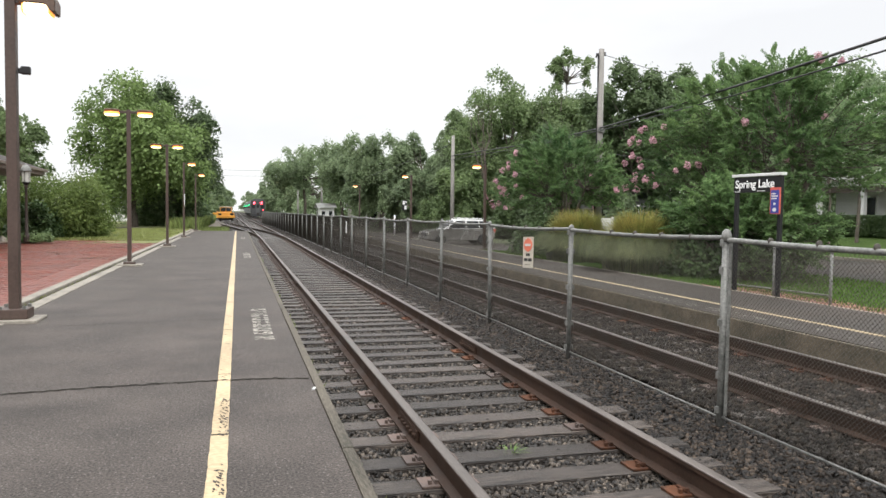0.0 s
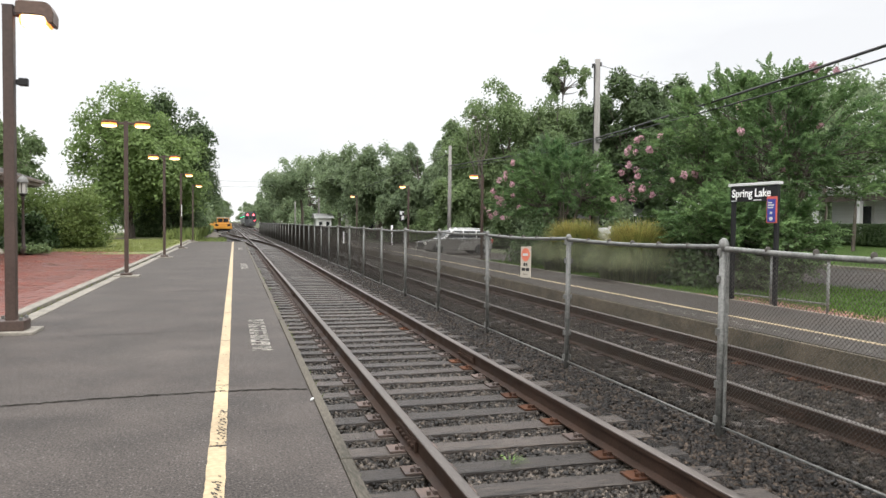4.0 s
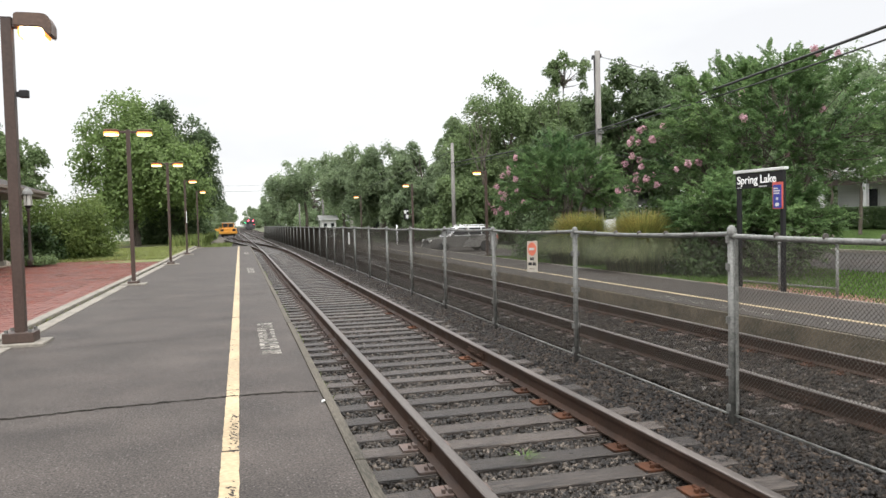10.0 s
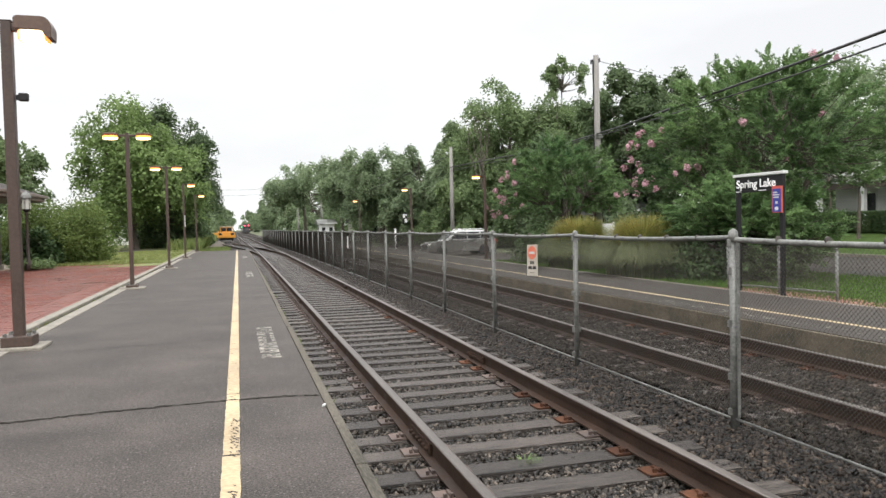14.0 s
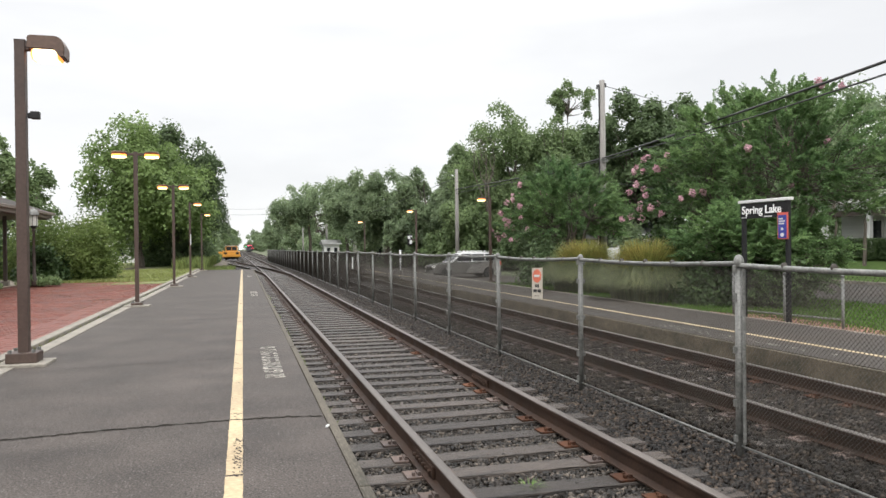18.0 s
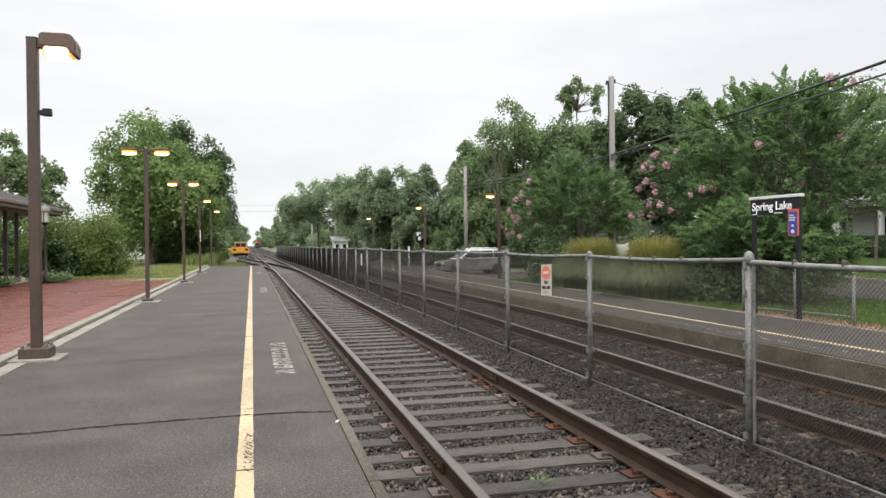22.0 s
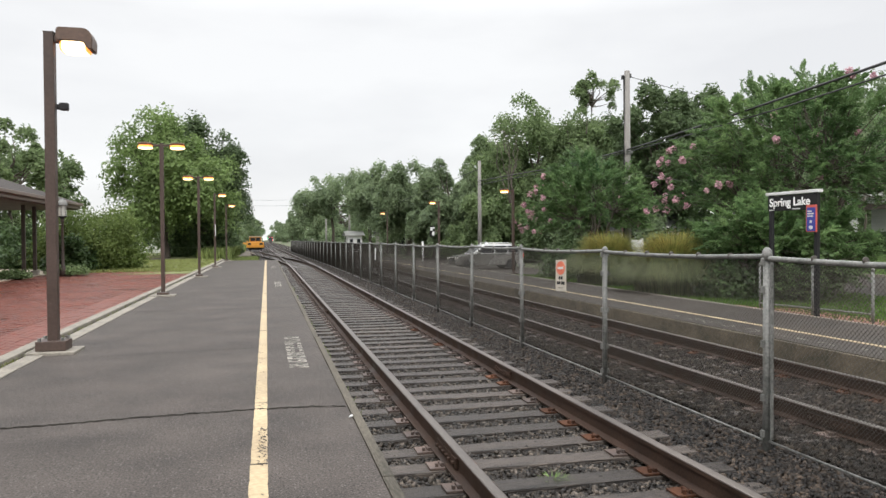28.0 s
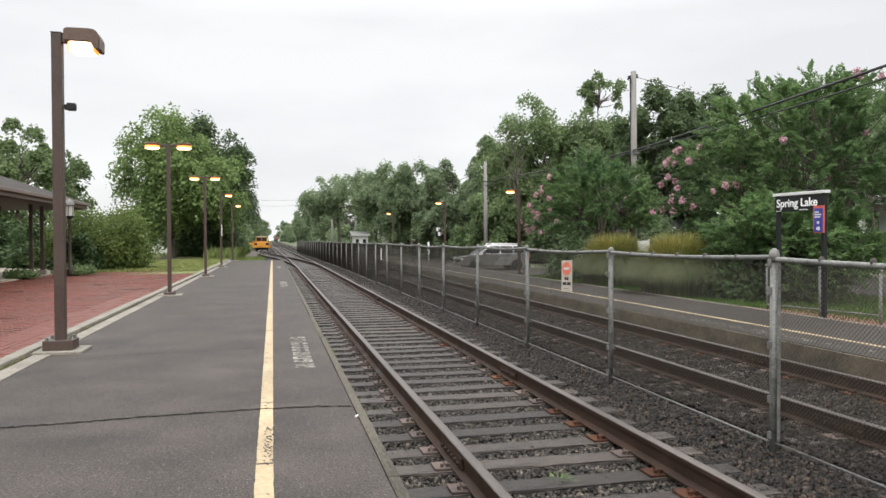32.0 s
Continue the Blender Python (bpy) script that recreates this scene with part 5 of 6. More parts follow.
for k, w in enumerate((0.1, 0.15, 0.13)):
    part("text_bar", bar(-0.092, -0.088, 0.17 - w, 0.17, 1.87 - 0.055 * k, 1.90 - 0.055 * k), WHITE, info)
info.matrix_basis = pose(0, 0.04, 0.436) @ Matrix.Diagonal((1, 1, 0.8, 1))
part("pictogram", bar(-0.092, -0.088, 0.065, 0.115, 1.625, 1.68), WHITE, info)
part("pictogram", lathe(bmesh.new(), [(0.045, 0), (0.045, 0.004)], 12), WHITE, info).matrix_basis = pose(-0.088, 0.09, 1.52, 0, -90, 0)

CREAM = surface("sign_cream", (0.42, 0.375, 0.31), (0.54, 0.495, 0.42), 4, 30, 0.5, 0.1, 0.1, 0.001)
ns = thing("warning_sign", pose(FENCE_X - 0.035, 9.30, 0.6, -2.5, 1.5, 0) @ Matrix.Diagonal((1, 1.22, 1, 1)), "cream-white warning sign with an orange-red oval, wired to the fence", "sign")
part("plate", new_box(-0.006, 0.0, 0, 0.31, 0, 0.44, bevel=0.002), CREAM, ns)
part("oval", lathe(bmesh.new(), [(0.115, 0), (0.115, 0.004)], 24), surface("sign_orange", (0.58, 0.12, 0.06), (0.70, 0.20, 0.12), 3, 30, 0.5, 0.1, 0), ns).matrix_basis = pose(-0.006, 0.155, 0.325, 0, -90, 0) @ Matrix.Diagonal((0.82, 1.1, 1, 1))
part("text_bar", bar(-0.013, -0.010, 0.075, 0.235, 0.308, 0.342), WHITE, ns)
for z, y0, y1 in ((0.165, 0.10, 0.145), (0.165, 0.165, 0.21), (0.095, 0.04, 0.135), (0.095, 0.165, 0.265)):
    part("text_bar", bar(-0.010, -0.006, y0, y1, z, z + 0.042), BLACK, ns)
part("text_bar", bar(-0.010, -0.006, 0.09, 0.22, 0.04, 0.055), WHITE_WORN, ns)
fs = thing("warning_sign", pose(FENCE_X - 0.03 + drift(27.9), 27.6, 0.55), "small pale warning sign on the fence", "sign")
part("plate", new_box(-0.006, 0.0, 0, 0.31, 0, 0.44, bevel=0.002), WHITE, fs)
rs = thing("small_sign", pose(9.1, 41.96, 1.47), "small black and white sign beside a lamp post", "sign")
part("plate", new_box(-0.14, 0.14, -0.02, 0.0, 0, 0.6, bevel=0.004), BLACK, rs)
for z, x0, x1, h in ((0.34, -0.12, 0.02, 0.2), (0.06, -0.02, 0.12, 0.22), (0.44, 0.05, 0.12, 0.1)):
    part("text_bar", bar(x0, x1, -0.026, -0.021, z, z + h), WHITE, rs)
part("bracket", new_box(0.06, 0.36, 0.002, 0.03, 0.25, 0.33), BRONZE, rs)
part("small_plate", new_box(0.07, 0.10, -0.10, 0.10, 1.55, 2.1, bevel=0.004), WHITE, thing("small_sign", pose(LAMP_X, 37.85, 0), "narrow white sign strapped to a lamp post", "sign"))

# Low chain-link fence behind the far platform.
lf = thing("low_fence", None, "low galvanised chain-link fence behind the far platform", "fence")
LOW_LINK = chain_mesh(2.9, 0.86)
LOW_POST = shared("post", lathe(rod(bmesh.new(), (0, 0, -0.3), (0, 0, 0.98), 0.026, sides=10), [(0.031, 0.97), (0.03, 1.0), (0.01, 1.015)], 10), GALV)
for y in (10.1, 11.5, 13.0):
    piece("post", LOW_POST, lf, pose(9.5, y, -0.22))
piece("chain_mesh", LOW_LINK, lf, pose(9.5, 10.1, -0.08))
part("rail_tube", rod(bmesh.new(), (9.5, 10.1, 0.03), (9.5, 13.0, -0.02), 0.018, sides=8), GALV, lf, "galvanised bottom rail")

tagged(part("mulch", sheet(bmesh.new(), 9.24, 10.6, 6.5, 13.5, -0.10, 6, 20, lambda x, y: -0.07 * (x - 9.2) + 0.03 * noise.noise((x * 2, y * 2, 1))), MULCH), "reddish mulch and dirt along the platform's back", "ground", kind="structure")


# ---- utility poles and cables ----
def utility_pole(x, y, z0, z1, r, label, conduit=False):
    t = thing("utility_pole", pose(x, y, z0), label, "utility pole", "wooden poles along the road")
    part("pole", rod(bmesh.new(), (0, 0, -0.3), (0, 0, z1 - z0), r * 1.15, r * 0.8, 12), POLE_WOOD, t, "weathered grey wood", True)
    if conduit:
        part("conduit", tube(bmesh.new(), [(-r * 1.2, -0.02, 1.0), (-r * 1.15, -0.02, 4), (-r * 1.05, -0.02, z1 - z0 - 0.35), (-r * 1.2, -0.02, z1 - z0 - 0.2), (-r * 1.6, -0.02, z1 - z0 - 0.22), (-r * 1.75, -0.02, z1 - z0 - 0.38)], 0.04, 8), CABLE, t, "dark riser pipe")
        part("insulator", lathe(bmesh.new(), [(0.03, 0), (0.05, 0.05), (0.03, 0.1), (0.045, 0.14), (0.02, 0.18)], 10, (r * 0.9, -0.06, z1 - z0 - 0.3)), CABLE, t)
        part("clamp", new_box(-r * 1.1, r * 1.1, -r * 1.3, -r * 0.7, 5.4, 5.55, bevel=0.01), GALV, t)
    return t


utility_pole(14.8, 29.0, -0.5, 8.45, 0.145, "tall weathered wooden utility pole with a riser pipe", True)
utility_pole(15.6, 54.5, -0.5, 7.25, 0.15, "weathered wooden utility pole behind the parked car")
utility_pole(12.0, 113.0, -0.5, 6.95, 0.16, "weathered wooden utility pole by the line")
utility_pole(7.1, 95.0, -0.5, 3.9, 0.10, "thin grey mast beside the far track")


def cable(name, pts, r, label):
    """A hanging wire through the given points, smoothed."""
    p = [Vector(q) for q in pts]
    out = []
    for k in range(len(p) - 1):
        a, b, c, d = p[max(0, k - 1)], p[k], p[k + 1], p[min(len(p) - 1, k + 2)]
        for j in range(8):
            u = j / 8
            out.append(0.5 * (2 * b + (c - a) * u + (2 * a - 5 * b + 4 * c - d) * u * u + (3 * b - a - 3 * c + d) * u ** 3))
    out.append(p[-1])
    return tagged(part(name, tube(bmesh.new(), out, r, 6), CABLE, None, "", True), label, "cable", "overhead cables along the road")


cable("cable", [(7.4, -12, 4.95), (10.44, 5, 4.75), (11.35, 10, 4.76), (12.36, 15.6, 4.82), (13.53, 22, 4.93), (14.75, 29, 5.08), (15.0, 37, 5.15), (15.4, 49, 5.55), (15.5, 54.4, 5.7)], 0.032, "thick black overhead cable bundle strung between poles")
cable("cable", [(7.4, -12, 4.7), (10.44, 5, 4.51), (11.35, 10, 4.52), (12.36, 15.6, 4.58), (13.53, 22, 4.76), (14.75, 29, 4.98), (15.0, 37, 5.02), (15.4, 49, 5.3), (15.5, 54.4, 5.4)], 0.02, "thin black overhead cable strung between poles")
cable("cable", [(14.9, 28.95, 8.2), (20, 31, 7.85), (30, 34.9, 7.2), (40.6, 38.9, 5.0)], 0.012, "thin service wire from the pole to the house")
cable("cable", [(14.8, 29, 4.1), (20, 31, 3.85), (32, 35.5, 3.75), (40.6, 38.6, 4.0)], 0.012, "thin service wire from the pole to the house")
for x in (-14, 15):
    utility_pole(x, 180, -0.5, 11.6, 0.15, "wooden utility pole far along the line")
cable("cable", [(-14, 180, 11.4), (0, 180, 10.6), (15, 180, 11.4)], 0.022, "overhead wire crossing the line far off")
cable("cable", [(-14, 180, 10.0), (0, 180, 9.3), (15, 180, 10.0)], 0.022, "overhead wire crossing the line far off")
cable("cable", [(12.0, 113, 6.4), (11.5, 95, 5.4), (12.5, 80, 4.9), (15.5, 54.6, 6.6)], 0.02, "black overhead cable strung between poles")

bo = thing("bollard", pose(9.7, 47.6, -0.2), "slim white bollard behind the far platform", "bollard")
part("shaft", rod(bmesh.new(), (0, 0, -0.4), (0, 0, 1.3), 0.06, sides=10), WHITE, bo, "", True)
part("cap", lathe(bmesh.new(), [(0.07, 1.3), (0.07, 1.33), (0.03, 1.37)], 10), WHITE, bo)


# ---- station canopy and lantern ----
SHINGLE = surface("roof_shingle", (0.035, 0.030, 0.028), (0.08, 0.072, 0.067), 2, 30, 0.85, 0.1, 0.6, 0.01, stretch=(1, 1, 5), spec=0.12)
TRIM = surface("eave_trim", (0.14, 0.11, 0.092), (0.21, 0.172, 0.146), 1.5, 20, 0.6, 0.1, 0.1, 0.002)
SOFFIT = surface("soffit", (0.055, 0.042, 0.034), (0.10, 0.078, 0.063), 1.5, 20, 0.7, 0.1, 0.2, 0.003)
DARK_WOOD = surface("dark_wood", (0.030, 0.020, 0.016), (0.062, 0.043, 0.034), 1.5, 25, 0.6, 0.1, 0.2, 0.003)
cn = thing("station_canopy", pose(-8.0, 0, 0.1), "brown platform shelter with a dark shingled hip roof on paired posts", "canopy")
Y0, Y1, W, EAVE, RIDGE = 6.0, 34.0, 8.0, 2.85, 4.35
bm = bmesh.new()
e = [bm.verts.new(p) for p in ((0.06, Y0, EAVE), (0.06, Y1 + 0.06, EAVE), (-W, Y1 + 0.06, EAVE), (-W, Y0, EAVE))]
rdg = [bm.verts.new(p) for p in ((-W / 2, Y0 + 4, RIDGE), (-W / 2, Y1 - 4.5, RIDGE))]
for f in ((e[0], e[1], rdg[1], rdg[0]), (e[1], e[2], rdg[1]), (e[2], e[3], rdg[0], rdg[1]), (e[3], e[0], rdg[0])):
    bm.faces.new(f)
bmesh.ops.recalc_face_normals(bm, faces=bm.faces)
bmesh.ops.solidify(bm, geom=list(bm.faces), thickness=0.05)
roof = part("roof", bm, SHINGLE, cn, "dark grey-brown shingled hip roof")
part("fascia", new_box(-0.03, 0.05, Y0, Y1, EAVE - 0.26, EAVE - 0.03, bevel=0.006), TRIM, cn)
part("gutter", new_box(0.055, 0.16, Y0, Y1 + 0.1, EAVE - 0.13, EAVE - 0.01, bevel=0.02), TRIM, cn)
part("fascia", new_box(-W, 0.05, Y1 + 0.003, Y1 + 0.07, EAVE - 0.26, EAVE - 0.03, bevel=0.006), TRIM, cn)
part("soffit", new_box(-W + 0.05, -0.035, Y0, Y1 - 0.003, EAVE - 0.30, EAVE - 0.265), SOFFIT, cn)
for y in (17.0, 18.3, 21.5, 25.4, 29.0, 30.3):
    p = part("post", new_box(-0.76, -0.64, y - 0.06, y + 0.06, 0.0, EAVE - 0.30, bevel=0.01), DARK_WOOD, cn)
    part("post_base", new_box(-0.82, -0.58, y - 0.12, y + 0.12, -0.02, 0.16, bevel=0.012), CONCRETE, p)
for y in (17.0, 25.4, 29.0):
    part("post", new_box(-6.2, -6.04, y - 0.08, y + 0.08, 0.0, EAVE - 0.30, bevel=0.01), DARK_WOOD, cn)
part("downspout", new_box(-0.62, -0.54, 32.6, 32.68, 0.9, EAVE - 0.3, bevel=0.01), WHITE, cn, "white downspout")
hs = part("hanging_sign", new_box(-1.6, -0.9, 26.6, 26.66, EAVE - 0.72, EAVE - 0.45, bevel=0.006), DARK_WOOD, cn, "dark hanging sign")
for u in (-1.5, -1.0):
    part("hanger", rod(bmesh.new(), (u, 26.63, EAVE - 0.46), (u, 26.63, EAVE - 0.29), 0.012, sides=6), BLACK, hs)
tagged(part("shelter_floor", new_box(-22, -8.55, 4, 48, -0.4, 0.094), surface("beige_paving", (0.30, 0.25, 0.19), (0.42, 0.36, 0.28), 1.2, 30, 0.7, 0.1, 0.3, 0.004)), "pale beige paving under the shelter", "pavement", kind="structure")

MILK = surface("milk_glass", (0.40, 0.40, 0.36), (0.52, 0.51, 0.47), 2, 20, 0.3, 0.1, 0)
ln = thing("post_lantern", pose(-7.5, 29.3, 0.09) @ Matrix.Diagonal((0.66, 0.66, 1, 1)), "black post lantern with a pale domed top and frosted panes", "lantern")
part("post", lathe(bmesh.new(), [(0.16, 0), (0.16, 0.25), (0.09, 0.35), (0.065, 1.95), (0.11, 2.0), (0.08, 2.06)], 12), DARK_WOOD, ln, "", True)
part("lantern_base", lathe(bmesh.new(), [(0.10, 2.06), (0.19, 2.14), (0.19, 2.17)], 8), BLACK, ln)
for k in range(6):
    q = k * math.pi / 3
    part("pane", new_box(-0.085, 0.085, -0.006, 0.006, 2.17, 2.54), MILK, ln).matrix_basis = pose(math.cos(q) * 0.19, math.sin(q) * 0.19, 0, 0, 0, math.degrees(q) + 90)
    part("glazing_bar", rod(bmesh.new(), (math.cos(q + 0.52) * 0.21, math.sin(q + 0.52) * 0.21, 2.17), (math.cos(q + 0.52) * 0.21, math.sin(q + 0.52) * 0.21, 2.54), 0.012, sides=6), BLACK, ln)
part("dome", lathe(bmesh.new(), [(0.29, 2.54), (0.29, 2.57), (0.25, 2.66), (0.16, 2.74), (0.05, 2.78), (0.02, 2.84)], 16), GALV, ln, "pale domed cap", True)


# ---- houses ----
SIDING = surface("white_siding", (0.60, 0.60, 0.59), (0.74, 0.74, 0.73), 0.8, 8, 0.6, 0.1, 0.5, 0.02, stretch=(0.2, 0.2, 9))
ROOF_GREY = surface("grey_roof", (0.14, 0.14, 0.14), (0.24, 0.24, 0.235), 1, 15, 0.8, 0.1, 0.5, 0.01)
TAN = surface("tan_siding", (0.26, 0.25, 0.22), (0.38, 0.36, 0.32), 0.8, 8, 0.7, 0.1, 0.4, 0.02, stretch=(0.2, 0.2, 9))


def gable_roof(w, d, z, rise, over=0.35, th=0.1):
    """Ridge along local x."""
    bm = bmesh.new()
    a, b = w / 2 + over, d / 2 + over
    v = [bm.verts.new(p) for p in ((-a, -b, z - 0.1), (a, -b, z - 0.1), (a, 0, z + rise), (-a, 0, z + rise), (-a, b, z - 0.1), (a, b, z - 0.1))]
    bm.faces.new((v[0], v[1], v[2], v[3]))
    bm.faces.new((v[3], v[2], v[5], v[4]))
    bmesh.ops.solidify(bm, geom=list(bm.faces), thickness=-th)
    return bm


def house(x, y, z, turn, w, d, h, rise, wall, label, windows=3, chimney=False, roof=None):
    t = thing("house", pose(x, y, z, 0, 0, turn), label, "house")
    bm = new_box(-w / 2, w / 2, -d / 2, d / 2, -0.4, h)
    for s in (-1, 1):
        v = [bm.verts.new(p) for p in ((s * w / 2, -d / 2, h), (s * w / 2, d / 2, h), (s * w / 2, 0, h + rise))]
        bm.faces.new(v)
    part("wall", bm, wall, t)
    rf = part("roof", gable_roof(w, d, h, rise), roof or ROOF_GREY, t, "grey shingled roof")
    if chimney:
        part("chimney", new_box(w * 0.2, w * 0.2 + 0.5, -0.25, 0.25, h, h + rise + 0.8, bevel=0.02), wall, rf)
    for k in range(windows):
        u = -w / 2 + w * (k + 0.5) / windows
        hw = min(0.5, 0.26 * w / windows)
        wd = part("window", new_box(u - hw, u + hw, -d / 2 - 0.06, -d / 2 + 0.02, 0.9, 2.2 if hw > 0.4 else 1.8, bevel=0.01), WHITE, t)
        part("pane", new_box(u - hw * 0.84, u + hw * 0.84, -d / 2 - 0.075, -d / 2 - 0.055, 0.98, 2.12 if hw > 0.4 else 1.72), GLASS_DARK, wd)
    for s in (-1, 1):
        wd = part("window", new_box(s * w / 2 - 0.02, s * w / 2 + 0.06, -0.5, 0.5, 0.9, 2.2) if s > 0 else new_box(-w / 2 - 0.06, -w / 2 + 0.02, -0.5, 0.5, 0.9, 2.2), WHITE, t)
        part("pane", new_box(s * (w / 2 + 0.065) - 0.01, s * (w / 2 + 0.065) + 0.01, -0.42, 0.42, 0.98, 2.12), GLASS_DARK, wd)
    return t


house(11.55, 104, -0.35, 4, 2.0, 2.4, 2.3, 0.55, SIDING, "small white house beyond the fence", 2, False, surface("pale_roof", (0.44, 0.44, 0.43), (0.56, 0.56, 0.55), 1, 15, 0.8, 0.1, 0.3, 0.01))
house(19.5, 100, -0.6, 8, 9, 7, 2.6, 1.9, TAN, "grey-roofed tan house behind the trees")
house(28.4, 51, -0.1, -20, 7, 6, 2.0, 1.2, TAN, "low grey-roofed house behind the tall grasses")
house(40.5, 60, -0.1, 60, 4.6, 5, 2.6, 1.6, SIDING, "white gabled outbuilding behind the myrtle", 1)
house(-13.2, 86, -0.2, 12, 7.4, 7, 2.8, 1.6, SIDING, "white house seen between bush and tree", 3, True)

# The white house with a porch, facing the road.
ph = thing("porch_house", pose(38.2, 36.0, 0.25), "white house with a columned front porch beyond the lawn", "house")
# local: the porch front is at x = 0 and faces -x; y runs along it
part("wall", new_box(2.4, 10, -9, 7.2, -0.6, 5.6), SIDING, ph)
part("porch_floor", new_box(-0.1, 2.4, -8.8, 7.1, -0.6, 0.3, bevel=0.01), CONCRETE, ph)
part("porch_roof", new_box(-0.45, 2.6, -9.2, 7.5, 3.62, 3.80, bevel=0.02), WHITE, ph)
part("beam", new_box(-0.05, 0.2, -8.9, 7.2, 3.2, 3.62, bevel=0.01), WHITE, ph)
for k in range(5):
    y = 6.2 - 3.75 * k
    c = part("column", new_box(-0.02, 0.24, y - 0.13, y + 0.13, 0.3, 3.2, bevel=0.015), WHITE, ph)
    part("capital", new_box(-0.07, 0.29, y - 0.18, y + 0.18, 3.08, 3.2, bevel=0.01), WHITE, c)
    if k < 4:
        part("handrail", new_box(0.05, 0.13, y - 3.6, y - 0.14, 1.05, 1.13), WHITE, ph)
        for j in range(1, 13):
            part("baluster", new_box(0.07, 0.11, y - 0.14 - 0.265 * j, y - 0.10 - 0.265 * j, 0.3, 1.05), WHITE, ph)
        w = part("window", new_box(2.3, 2.45, y - 2.6, y - 1.3, 0.9, 2.6, bevel=0.01), WHITE, ph)
        part("pane", new_box(2.28, 2.31, y - 2.5, y - 1.4, 1.0, 2.5), GLASS_DARK, w)
        part("fringe", new_box(0.02, 0.06, y - 3.55, y - 0.2, 2.78, 3.18), SOFFIT, ph, "dark striped porch valance")
b = gable_roof(16.6, 8.2, 5.6, 2.6)
part("roof", b, ROOF_GREY, ph, "grey shingled roof").matrix_basis = pose(6.2, -0.9, 0, 0, 0, 90)
for k in range(4):
    w = part("window", new_box(2.3, 2.45, 4.6 - 3.4 * k, 5.6 - 3.4 * k, 3.95, 5.25, bevel=0.01), WHITE, ph)
    part("pane", new_box(2.28, 2.31, 4.68 - 3.4 * k, 5.52 - 3.4 * k, 4.03, 5.17), GLASS_DARK, w)
# White vinyl fence behind the grasses.
vf = thing("vinyl_fence", pose(22.3, 45.2, -0.5, 0, 0, -8), "white panel fence across the road", "fence")
for k in range(2):
    part("post", new_box(1.8 * k - 0.06, 1.8 * k + 0.06, -0.06, 0.06, -0.1, 1.75, bevel=0.01), WHITE, vf)
    if k < 1:
        part("panel", new_box(1.8 * k + 0.06, 1.8 * k + 1.74, -0.02, 0.02, 0.08, 1.65), WHITE, vf)


# ---- vehicles ----
def tyre(bm, r, w):
    lathe(bm, [(r * 0.62, -w / 2), (r * 0.94, -w / 2), (r, -w * 0.32), (r, w * 0.32), (r * 0.94, w / 2), (r * 0.62, w / 2)], 20)
    return bm


RUBBER = surface("tyre_rubber", (0.015, 0.015, 0.015), (0.035, 0.035, 0.035), 4, 40, 0.8, 0.1, 0.2, 0.003)
# One silver paint twice: body darkened for dark reflections, cabin paled for skylight.
SILVER_SHADED = surface("car_silver_shaded", (0.23, 0.222, 0.208), (0.33, 0.32, 0.30), 0.7, 8, 0.26, 0.06, 0, metal=0.5)
SILVER_LIT = surface("car_silver_lit", (0.55, 0.55, 0.54), (0.66, 0.66, 0.65), 0.7, 8, 0.32, 0.08, 0, metal=0.2)
CHROME = surface("chrome", (0.5, 0.5, 0.5), (0.65, 0.65, 0.65), 2, 20, 0.2, 0.05, 0, metal=0.9)


def extruded(prof, w0, w1, bevel):
    """A side outline of (x, z, half width) extruded across y."""
    bm = bmesh.new()
    rows = [[bm.verts.new((x, s * hw, z)) for x, z, hw in prof] for s in (-1, 1)]
    n = len(prof)
    for k in range(n):
        bm.faces.new((rows[0][k], rows[0][(k + 1) % n], rows[1][(k + 1) % n], rows[1][k]))
    bm.faces.new(rows[0][::-1])
    bm.faces.new(rows[1])
    bmesh.ops.recalc_face_normals(bm, faces=bm.faces)
    if bevel:
        bmesh.ops.bevel(bm, geom=list(bm.edges), offset=bevel, segments=2, affect="EDGES")
    return bm


